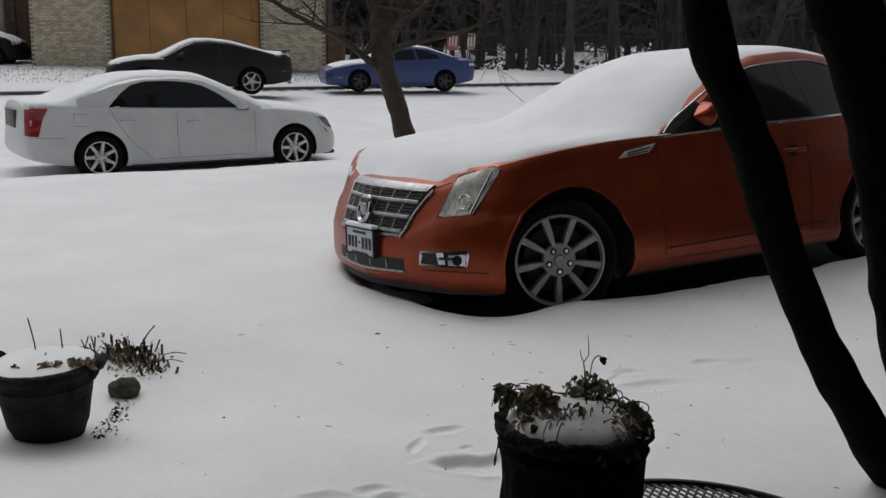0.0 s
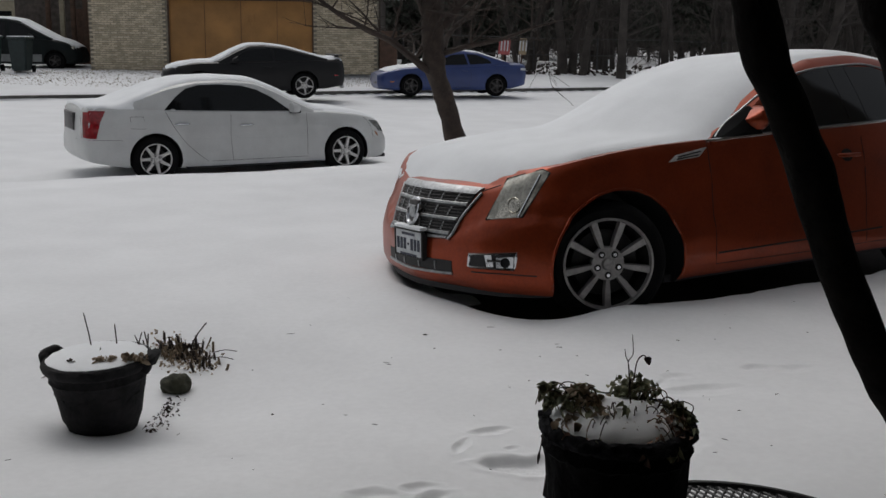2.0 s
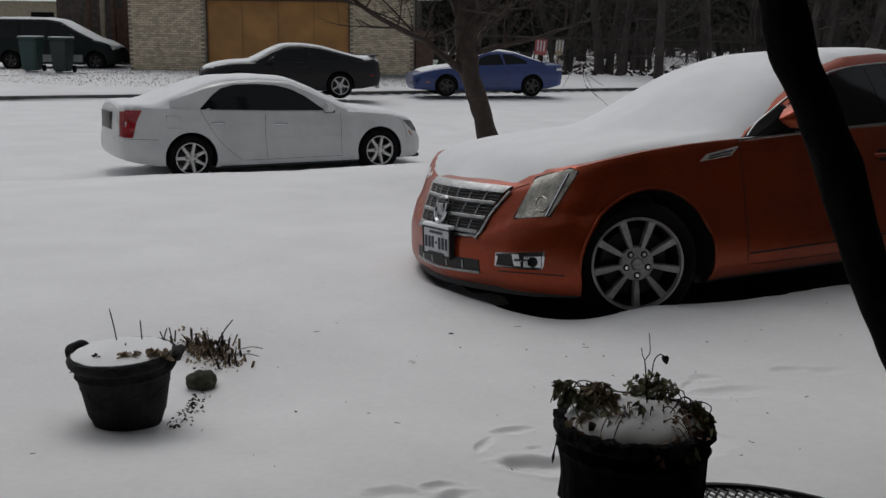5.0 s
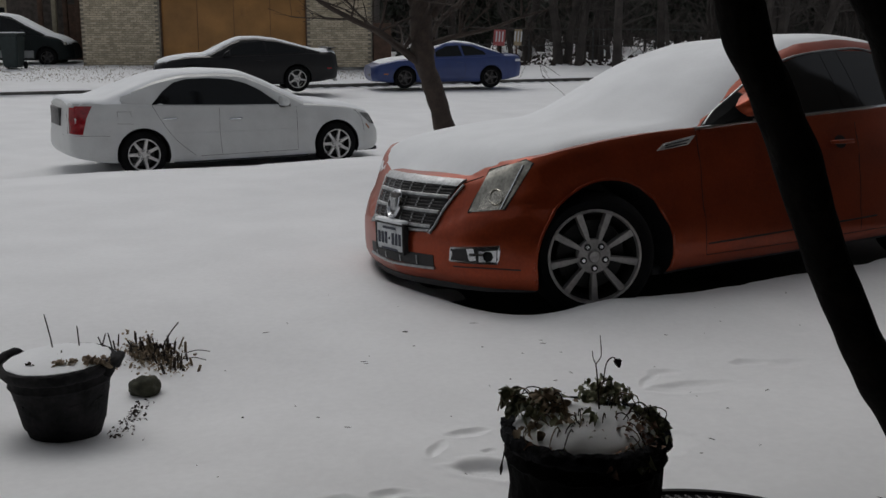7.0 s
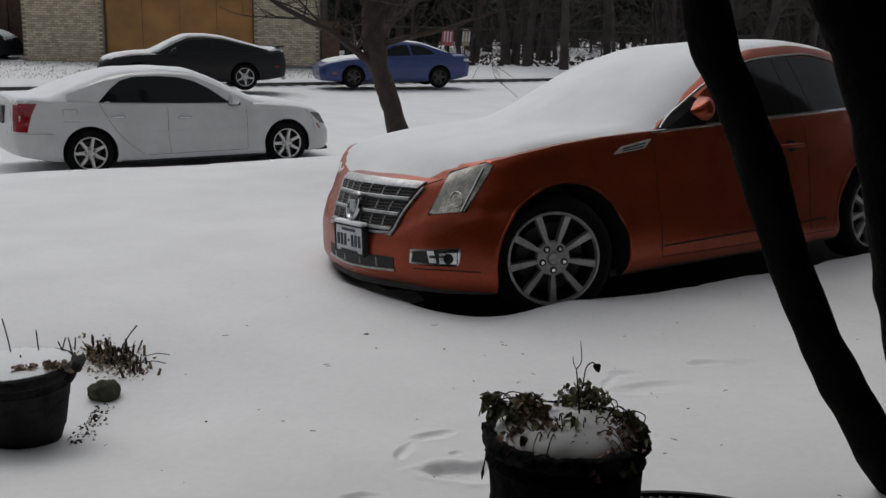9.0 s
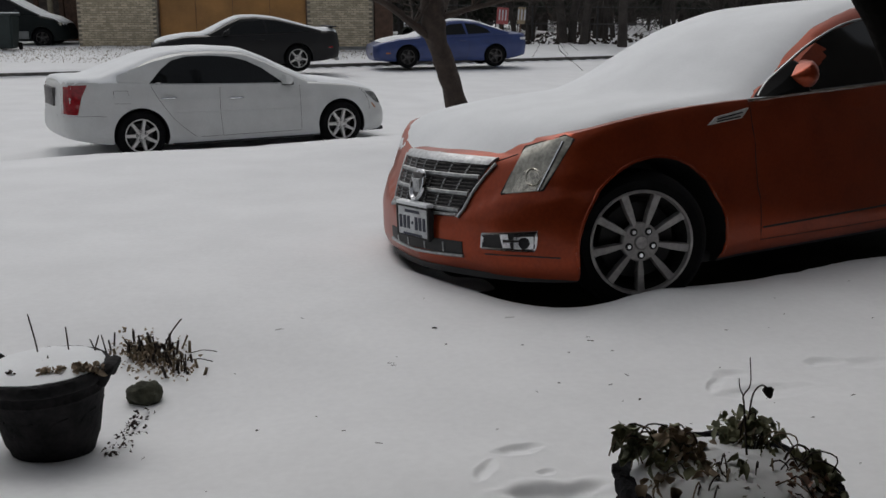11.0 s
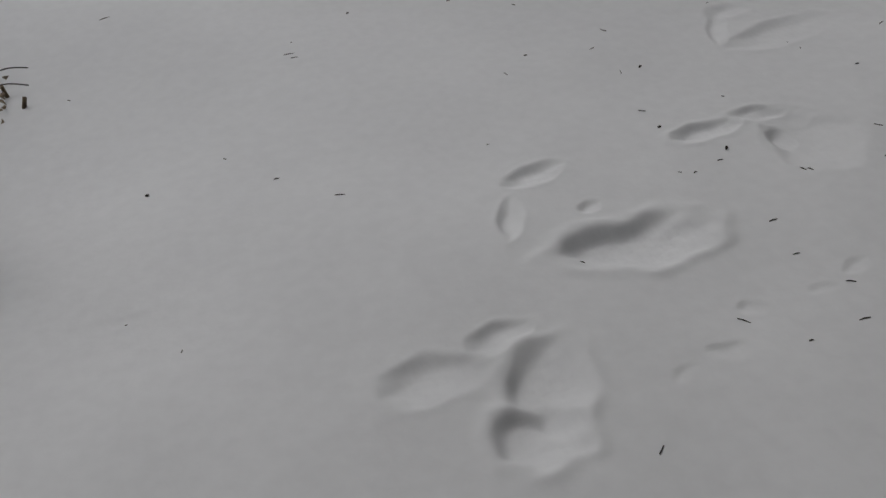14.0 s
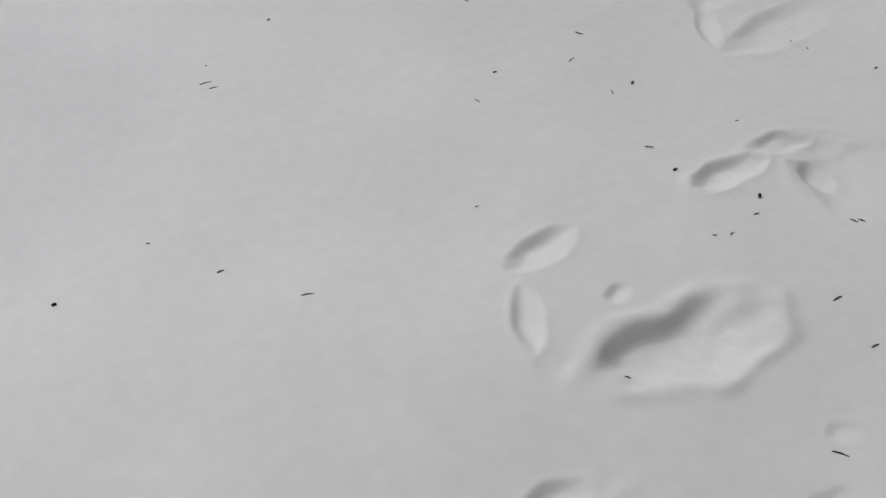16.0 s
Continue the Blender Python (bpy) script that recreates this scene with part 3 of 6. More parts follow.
def snow_on(tree, m, name, label, depth, res=0.035, xr=(-4, 1), yr=(-0.95, 0.95), floor_z=0.5, mask=None, steep=0.35, soften=6):
    """Lying snow on a vehicle: a grid dropped on to its upper faces."""
    xs, ys = np.arange(xr[0], xr[1], res), np.arange(yr[0], yr[1] + res, res)
    grid, bm = {}, bmesh.new()
    for i, x in enumerate(xs):
        for j, y in enumerate(ys):
            hit, nrm, _, _ = tree.ray_cast(Vector((x, y, 3)), Vector((0, 0, -1)))
            if not hit or hit.z < floor_z or nrm.z < steep:
                continue
            k = mask(x, y, hit.z) if mask else 1.0
            k += 0.25 * noise.noise(Vector((x * 7, y * 7, 0))) + 0.12 * noise.noise(Vector((x * 40, y * 40, 2)))
            if k < -0.55:
                continue
            e = min(1, max(0, k))
            d = depth * (e * (2 - e)) * (1 + 0.22 * noise.noise(Vector((x * 2.2, y * 2.2, 4)))) if k > 0 else max(-0.03, 0.03 * k)
            grid[i, j] = (bm.verts.new(hit + Vector((0, 0, d))), hit)
    for (i, j) in grid:
        q = [(i, j), (i + 1, j), (i + 1, j + 1), (i, j + 1)]
        if all(c in grid for c in q):
            bm.faces.new([grid[c][0] for c in q])
    for v in [v for v in bm.verts if not v.link_faces]:
        bm.verts.remove(v)
    bound = {v for e in bm.edges if e.is_boundary for v in e.verts}
    inner = [v for v in bm.verts if v not in bound]
    for _ in range(soften):
        z = [sum(e.other_vert(v).co.z for e in v.link_edges) / len(v.link_edges) for v in inner]
        for v, q in zip(inner, z):
            v.co.z += 0.6 * (q - v.co.z)
    low = {id(g[0]): g[1] for g in grid.values() if g[0].is_valid}
    for v in bound:
        v.co.z = min(v.co.z, low[id(v)].z - 0.004) if v.co.z < low[id(v)].z + 0.004 else v.co.z * 0.4 + low[id(v)].z * 0.6
    ext = bmesh.ops.extrude_edge_only(bm, edges=[e for e in bm.edges if e.is_boundary])
    for g in ext["geom"]:
        if isinstance(g, bmesh.types.BMVert):
            g.co.z -= 0.02
    ob = part(name, bm, SNOW_CAR, smooth=70)
    ob.matrix_world = m
    return tagged(ob, label, "snow")


def side_axes(side):
    return ((0, side * 2.0, 0), (1, 0, 0), (0, 0, 1), (0, -side, 0))


FRONT = ((3.0, 0, 0), (0, 1, 0), (0, 0, 1), (-1, 0, 0))


def run_on(tree, pts, axes, r, n=5, lift=0.0):
    """A tube along (u, v) points dropped on to the body."""
    o, au, av, way = [Vector(a) for a in axes]
    out = []
    for p in spline([(u, v, 0) for u, v in pts], n):
        hit, _, _, _ = tree.ray_cast(o + au * p.x + av * p.y, way)
        if hit:
            out.append(hit - way.normalized() * lift)
    bm = bmesh.new()
    if len(out) > 1:
        tube(bm, out, [r] * len(out), 6)
    return bm


def common(P, ob, tree, roof_tree, near):
    """Panes, seams, handles and mirrors that every vehicle has."""
    for sd in (1, -1):
        for poly in P["panes"]:
            part("window", patch(roof_tree, poly, side_axes(sd), 0.005, 2), GLASS, ob, "dark tinted side window")
        for ln in P["seams"]:
            part("door_seam", line_on(tree, ln, sd, 0.005, 0.0), SEAM, ob)
        for hx, hz in P["handles"]:
            hit, _, _, _ = tree.ray_cast(Vector((hx, sd * 2, hz)), Vector((0, -sd, 0)))
            y = hit.y if hit else sd * 0.85
            bm = bmesh.new()
            tube(bm, [(hx - 0.10, y, hz), (hx - 0.08, y + sd * 0.025, hz + 0.002), (hx + 0.07, y + sd * 0.028, hz + 0.004), (hx + 0.10, y, hz + 0.004)], [0.010, 0.014, 0.014, 0.010], 8)
            part("door_handle", bm, P.get("handle_mat", P["paint"]), ob)
        if sd not in P.get("mirror_sides", (1, -1)):
            continue
        mx, mz = P["mirror"]
        hit, _, _, _ = tree.ray_cast(Vector((mx, sd * 2, mz - 0.06)), Vector((0, -sd, 0)))
        y = hit.y if hit else sd * 0.8
        bm = bmesh.new()
        bmesh.ops.create_uvsphere(bm, u_segments=20, v_segments=12, radius=1)
        bmesh.ops.transform(bm, matrix=Matrix.Translation((mx, y + sd * 0.13, mz + 0.03)) @ Matrix.Rotation(radians(8 * sd), 4, "Z") @ Matrix.Diagonal((0.095, 0.115, 0.095, 1)), verts=bm.verts)
        for v in bm.verts:
            v.co.x = max(v.co.x, mx - 0.05)
            rise = (v.co.x - mx + 0.05) / 0.13
            v.co.z = min(max(v.co.z, mz - 0.035), mz + 0.105 - 0.075 * max(rise, 0) ** 1.4)
        mirror = part("door_mirror", bm, P["paint"], ob)
        part("mirror_foot", box(bmesh.new(), (mx + 0.05, y + sd * 0.03, mz - 0.035), (0.15, 0.12, 0.045), None, 0.012), PLASTIC, mirror)
    if "windscreen" in P:
        o = ((P["windscreen"][0], 0, 3.0), (0, 1, 0), (1, 0, 0), (0, 0, -1))
        part("windscreen", patch(roof_tree, P["windscreen"][1], o, 0.005, 3), GLASS, ob)
    if "rear_glass" in P:
        o = ((P["rear_glass"][0], 0, 3.0), (0, 1, 0), (1, 0, 0), (0, 0, -1))
        part("rear_window", patch(roof_tree, P["rear_glass"][1], o, 0.005, 3), GLASS, ob)


# ---- burnt-orange sedan
PO = dict(paint=ORANGE, tyre=0.338, track=0.885, arch=0.405, arch_up=-0.012, arch_dx=-0.08, arch_wide=1.07, rear=-2.88, mirror_sides=(1,), bow=0.40, flare=0.020, ledge_depth=0.016,
          plan=[(0.715, 0.0), (0.705, 0.10), (0.685, 0.22), (0.655, 0.34), (0.625, 0.45), (0.590, 0.555), (0.530, 0.665), (0.440, 0.775), (0.31, 0.855), (0.12, 0.895), (-0.3, 0.912), (-1.2, 0.92), (-2.4, 0.92), (-3.2, 0.90), (-3.7, 0.82), (-3.93, 0.66), (-3.99, 0.35), (-4.0, 0.0)],
          shoulder=[(-4.0, 0.96), (-3.6, 1.0), (-2.6, 1.005), (-1.5, 0.985), (-0.7, 0.968), (-0.4, 0.955), (-0.1, 0.930), (0.15, 0.896), (0.33, 0.866), (0.44, 0.840), (0.53, 0.805), (0.60, 0.760), (0.65, 0.745), (0.72, 0.752)],
          crest=[(-4.0, 0.98), (-3.5, 1.06), (-2.9, 1.03), (-0.7, 0.995), (-0.3, 0.965), (0.0, 0.935), (0.2, 0.905), (0.38, 0.862), (0.50, 0.822), (0.60, 0.785), (0.68, 0.760), (0.72, 0.754)],
          bottom=[(-4.0, 0.32), (-3.4, 0.22), (-2.4, 0.185), (-0.5, 0.185), (0.35, 0.19), (0.72, 0.205)],
          setback=[(-4.0, 0.08), (-3.4, 0.07), (0.0, 0.062), (0.3, 0.070), (0.45, 0.105), (0.54, 0.135), (0.61, 0.145), (0.66, 0.130), (0.72, 0.118)],
          ledge=[(-4.0, 0.20), (0.10, 0.55), (0.35, 0.60), (0.52, 0.598), (0.60, 0.575), (0.65, 0.50), (0.68, 0.448), (0.72, 0.44)],
          cabin=[(-3.6, 0.70), (-2.6, 0.845), (-1.5, 0.855), (-0.3, 0.84)],
          belt=[(-3.3, 1.02), (-2.0, 1.0), (-0.3, 0.955)],
          roof=[(-3.62, 1.05), (-3.1, 1.30), (-2.7, 1.425), (-2.3, 1.466), (-1.84, 1.438), (-1.37, 1.332), (-1.0, 1.192), (-0.70, 1.060), (-0.40, 0.958)], tumble=0.50,
          panes=[[(-0.79, 0.970), (-1.05, 1.088), (-1.30, 1.208), (-1.56, 1.298), (-1.80, 1.350), (-1.99, 1.372), (-2.03, 1.020)], [(-2.22, 1.025), (-2.16, 1.380), (-2.45, 1.375), (-2.75, 1.29), (-2.98, 1.07)], [(-2.035, 1.020), (-1.995, 1.372), (-2.155, 1.380), (-2.215, 1.025)]],
          seams=[[(-0.765, 0.95), (-0.775, 0.60), (-0.785, 0.27)], [(-0.785, 0.262), (-1.6, 0.255), (-2.4, 0.26)], [(-2.13, 0.98), (-2.15, 0.6), (-2.14, 0.27)], [(-2.95, 1.0), (-2.78, 0.80), (-2.50, 0.58), (-2.40, 0.28)]],
          handles=[(-1.985, 0.825), (-2.90, 0.87)], mirror=(-1.20, 1.050))
# the driveway falls away from the porch by three degrees across the car
OM = Matrix.Translation((OC[0], OC[1], -0.06)) @ pose(0, 0, 0, 0, 0, OC[2] + 180) @ Matrix.Translation((0, 0.885, 0)) @ pose(0, 0, 0, 3.2, 0, 0) @ Matrix.Translation((0, -0.885, 0))
sedan = thing("sedan", OM, "burnt-orange four-door sedan parked on a snowy driveway", "car")
body, roof, bt, at, rt = car_body(PO, sedan)
common(PO, sedan, bt, rt, 1)
LENS = [(-0.020, 0.588), (0.185, 0.612), (0.325, 0.842), (0.285, 0.856), (0.085, 0.800)]
FOG = [(-0.115, 0.335), (0.150, 0.338), (0.163, 0.425), (-0.110, 0.402)]
DIAG = {1: ((2.0, 2.0, 0), (-0.7071, 0.7071, 0), (0, 0, 1), (-0.7071, -0.7071, 0)), -1: ((2.0, -2.0, 0), (-0.7071, -0.7071, 0), (0, 0, 1), (-0.7071, 0.7071, 0))}
for sd in (1, -1):
    wheel(PO, sedan, 0.0, sd, 9, 0.252, ALLOY, steer=-24)
    wheel(PO, sedan, -2.88, sd, 9, 0.252, ALLOY)
    if sd < 0:
        continue
    lampo = part("headlight", patch(bt, LENS, DIAG[sd], 0.006, 3), LAMP, sedan, "clouded clear headlamp lens")
    for u, v, r in ((0.135, 0.668, 0.034),):
        ring = run_on(bt, [(u + r * math.cos(a), v + r * 1.1 * math.sin(a)) for a in np.linspace(0, 2 * math.pi, 13)], DIAG[sd], 0.006, 2, 0.008)
        part("reflector_ring", ring, LAMPIN, lampo)
    part("reflector", patch(bt, [(0.03, 0.60), (0.15, 0.61), (0.20, 0.70), (0.09, 0.70)], DIAG[sd], 0.009, 2), LAMPIN, lampo)
    part("lamp_bezel", run_on(bt, LENS + LENS[:1], DIAG[sd], 0.005, 1, 0.004), SEAM, lampo)
    part("lamp_trim", run_on(bt, [(0.165, 0.612), (0.225, 0.73), (0.275, 0.83)], DIAG[sd], 0.007, 5, 0.006), CHROME, lampo)
    fog = part("fog_light", patch(bt, FOG, DIAG[sd], 0.004, 3), PLASTIC, sedan, "chrome-framed fog lamp")
    part("fog_frame", run_on(bt, [(p[0] + (q[0] - p[0]) * k / 5, p[1] + (q[1] - p[1]) * k / 5) for p, q in zip(FOG, FOG[1:] + FOG[:1]) for k in range(5)] + FOG[:1], DIAG[sd], 0.008, 1, 0.005), CHROME, fog)
    part("fog_lens", patch(bt, [(0.05, 0.342), (0.145, 0.346), (0.148, 0.406), (0.05, 0.398)], DIAG[sd], 0.012, 2), CHROME, fog)
    part("fog_lens", patch(bt, [(0.100 + 0.026 * math.cos(a), 0.372 + 0.028 * math.sin(a)) for a in np.linspace(0, 6, 10)], DIAG[sd], 0.018, 1), GLASS, fog)
    part("fog_bar", run_on(bt, [(0.0, 0.376), (0.09, 0.380)], DIAG[sd], 0.010, 3, 0.008), CHROME, fog)
    part("fog_fin", patch(bt, [(-0.005, 0.343), (0.035, 0.346), (0.02, 0.412), (-0.02, 0.408)], DIAG[sd], 0.010, 1), CHROME, fog)
    vent = part("fender_vent", patch(bt, [(-0.515, 0.897), (-0.460, 0.860), (-0.690, 0.881), (-0.752, 0.930)], side_axes(sd), 0.008, 2), BRIGHTALLOY, sedan, "chrome fender vent")
    for k in (0.12, 0.80):
        part("vent_slot", line_on(bt, [(-0.515 - 0.01 * k, 0.872 + 0.018 * k), (-0.680 - 0.025 * k, 0.887 + 0.028 * k)], sd, 0.007, 0.009, 3), PLASTIC, vent)
    if sd > 0:
        part("belt_moulding", line_on(at, [(-0.76, 0.964), (-1.0, 0.977), (-1.6, 1.0), (-2.9, 1.045)], sd, 0.020, 0.004), CHROME, sedan, "bright belt moulding")
    if sd > 0:
        quarter = part("quarter_window", patch(rt, [(-0.83, 0.978), (-1.06, 1.086), (-1.20, 1.150), (-1.21, 0.990)], side_axes(sd), 0.014, 6), RUBBER, sedan, "black quarter window at the mirror")
        part("quarter_post", line_on(rt, [(-1.21, 0.995), (-1.20, 1.15)], sd, 0.012, 0.012), PLASTIC, quarter)
        part("window_trim", line_on(rt, [(-0.85, 0.982), (-1.08, 1.095), (-1.32, 1.214), (-1.56, 1.305), (-1.82, 1.360), (-2.2, 1.390), (-2.45, 1.385), (-2.75, 1.30), (-2.99, 1.08)], sd, 0.014, 0.003), DULLCHROME, sedan)
    # Dark oval on the panel draws the shade of the handle cup.
    for hx, hz in PO["handles"]:
        part("handle_recess", patch(bt, [(hx + 0.01 + 0.055 * math.cos(a), hz + 0.002 + 0.040 * math.sin(a)) for a in np.linspace(0, 5.9, 14)], side_axes(sd), 0.003, 1), SEAM, sedan)
    # Dark line draws the shade along the body crease.
    part("door_crease", line_on(bt, [(-0.80, 0.325), (-1.3, 0.33), (-2.3, 0.345)], sd, 0.012, -0.001), SEAM, sedan)
    part("side_marker", boxed((-0.665, sd * 0.905, 0.305), (0.03, 0.02, 0.03), None, 0.004), PLATE, sedan)
    lip = [(-0.08 + 0.440 * math.cos(a), 0.326 + 0.412 * math.sin(a)) for a in np.linspace(math.radians(-14), math.radians(194), 23)]
    part("arch_lip", line_on(bt, lip, sd, 0.016, -0.002, 2), ORANGE, sedan)
    # Bumper crease shade, drawn as a dark line too.
    part("bumper_crease", run_on(bt, [(-0.1, 0.305), (0.1, 0.31), (0.27, 0.305)], DIAG[sd], 0.004, 4), SEAM, sedan)
    part("hood_seam", run_on(bt, [(-0.10, 0.722), (-0.04, 0.735), (0.05, 0.765)], DIAG[sd], 0.003, 4), SEAM, sedan)
grille = part("grille", patch(bt, [(-0.385, 0.730), (0.385, 0.730), (0.305, 0.482), (-0.305, 0.482)], FRONT, 0.006, 4), PLASTIC, sedan, "black grille with frosted chrome bars")
part("grille_top_bar", patch(bt, [(-0.405, 0.746), (0.0, 0.757), (0.405, 0.746), (0.388, 0.714), (0.0, 0.722), (-0.388, 0.714)], FRONT, 0.020, 3), DULLCHROME, grille)
for sd in (1, -1):
    part("grille_frame", run_on(bt, [(sd * 0.418, 0.720), (sd * 0.36, 0.598), (sd * 0.318, 0.466)], FRONT, 0.008, 6, 0.010), DULLCHROME, grille)
for v in (0.655, 0.575, 0.497):
    w = 0.305 + 0.080 * (v - 0.482) / 0.25
    part("grille_bar", run_on(bt, [(-w, v), (0, v + 0.004), (w, v)], FRONT, 0.0125, 8, 0.012), DULLCHROME, grille)
for v in np.arange(0.495, 0.73, 0.0165):
    w = 0.302 + 0.080 * (v - 0.482) / 0.25
    part("grille_louvre", run_on(bt, [(-w, v), (w, v)], FRONT, 0.0035, 10, 0.014), GREYALLOY, grille)
for u in (-0.75, -0.45, -0.15, 0.15, 0.45, 0.75):
    part("grille_post", run_on(bt, [(u * 0.375, 0.728), (u * 0.305, 0.490)], FRONT, 0.0045, 6, 0.012), DULLCHROME, grille)
part("grille_lower_bar", run_on(bt, [(-0.305, 0.477), (0.0, 0.471), (0.305, 0.477)], FRONT, 0.010, 8, 0.010), DULLCHROME, grille)
fx = max(bt.ray_cast(Vector((3, y, z)), Vector((-1, 0, 0)))[0].x for y in (-0.05, 0, 0.05) for z in (0.54, 0.58, 0.62)) - 0.004
bm = lathe(bmesh.new(), [(0.052, 0.0), (0.060, 0.014), (0.070, 0.012), (0.074, 0.0)], 28)
bmesh.ops.transform(bm, matrix=pose(fx + 0.018, 0, 0.598, 0, 72, 0) @ Matrix.Diagonal((1.15, 0.85, 1, 1)), verts=bm.verts)
badge = part("badge", bm, CHROME, sedan, "oval chrome wreath badge with a plain shield")
bm = boxed((fx + 0.022, 0, 0.598), (0.02, 0.062, 0.07), None, 0.006)
part("shield", bm, DULLCHROME, badge)
bm = boxed((fx + 0.010, 0, 0.598), (0.02, 0.10, 0.13), None, 0.008)
part("badge_field", bm, GREYALLOY, badge)
low = part("lower_grille", patch(bt, [(-0.34, 0.350), (0.34, 0.350), (0.34, 0.285), (-0.34, 0.285)], FRONT, 0.004, 3), PLASTIC, sedan)
part("lower_grille_trim", run_on(bt, [(-0.345, 0.280), (0.0, 0.272), (0.345, 0.280)], FRONT, 0.009, 6, 0.004), DULLCHROME, low)
for u in (-0.22, -0.08, 0.08, 0.22):
    part("lower_grille_post", run_on(bt, [(u, 0.34), (u, 0.29)], FRONT, 0.005, 3, 0.006), DULLCHROME, low)
px = max(bt.ray_cast(Vector((3, y, z)), Vector((-1, 0, 0)))[0].x for y in (-0.08, 0, 0.08) for z in (0.34, 0.38, 0.42, 0.46, 0.50)) + 0.009
plate = part("number_plate", boxed((px, 0, 0.415), (0.012, 0.292, 0.145), None, 0.004), PLATE, sedan, "white number plate in a black frame")
for c, s in (((px, 0, 0.493), (0.022, 0.312, 0.013)), ((px, 0, 0.337), (0.022, 0.312, 0.013)), ((px, 0.150, 0.415), (0.022, 0.013, 0.16)), ((px, -0.150, 0.415), (0.022, 0.013, 0.16))):
    part("plate_frame", boxed(c, s, None, 0.004), PLASTIC, plate)
for k in range(7):
    part("plate_bar", boxed((px + 0.008, -0.115 + k * 0.038, 0.41), (0.004, 0.022 if k != 3 else 0.012, 0.065 if k != 3 else 0.014)), PLATEINK, plate)
part("plate_bar", boxed((px + 0.008, 0, 0.468), (0.004, 0.14, 0.014)), PLATEINK, plate)
part("plate_bar", boxed((px + 0.008, 0, 0.351), (0.004, 0.18, 0.010)), PLATEINK, plate)
part("plate_bracket", boxed((px - 0.02, 0, 0.41), (0.03, 0.30, 0.15), None, 0.01), PLASTIC, plate)
bm = bmesh.new()
sp = [(0.71, 0), (0.68, 0.22), (0.62, 0.45), (0.535, 0.64), (0.42, 0.77), (0.33, 0.83)]
sp = [(x, -y) for x, y in sp[:0:-1]] + sp
rows = [[bm.verts.new((x * k, y * k, z)) for x, y in sp] for k, z in ((0.90, 0.23), (0.93, 0.23), (0.955, 0.205), (0.945, 0.175), (0.92, 0.17), (0.90, 0.23))]
for r0, r1 in zip(rows, rows[1:]):
    for k in range(len(sp) - 1):
        bm.faces.new((r0[k], r0[k + 1], r1[k + 1], r1[k]))
part("air_dam", bm, PLASTIC, sedan, "black plastic air dam")
for sd in (1, -1):
    part("sill", boxed((-1.44, sd * 0.80, 0.20), (2.0, 0.10, 0.05), None, 0.015), PLASTIC, sedan)
bm = boxed((px - 0.008, 0.0, 0.508), (0.05, 0.30, 0.022), None, 0.010)
rp = part("snow_ridge", bm, SNOW_CAR)
rp.matrix_world = OM
tagged(rp, "thin ridge of snow on the number plate frame", "snow")


def orange_mask(x, y, z):
    if x > -0.36 and z < 1.0:
        edge = 0.835 - (0.42 if y > 0 else 0.20) * max(0, x) ** 1.6
        if abs(y) > edge + 0.02:
            return -1
        return min((edge - abs(y)) / 0.10, (0.478 - (0.36 if y > 0 else 0.08) * y * y + 0.02 * noise.noise(Vector((y * 9, 3, 0))) - x) / 0.11)
    if z < 1.0:
        return (0.80 - abs(y)) / 0.06 if abs(y) < 0.83 else -1
    return (0.765 - 0.40 * (z - 1.0) - abs(y)) / 0.06


snow_on(at, OM, "snow_cover", "smooth snow over the orange sedan's hood, windscreen and roof", 0.030, 0.02, (-3.2, 0.72), (-0.9, 0.9), 0.7, orange_mask, 0.12, 26)

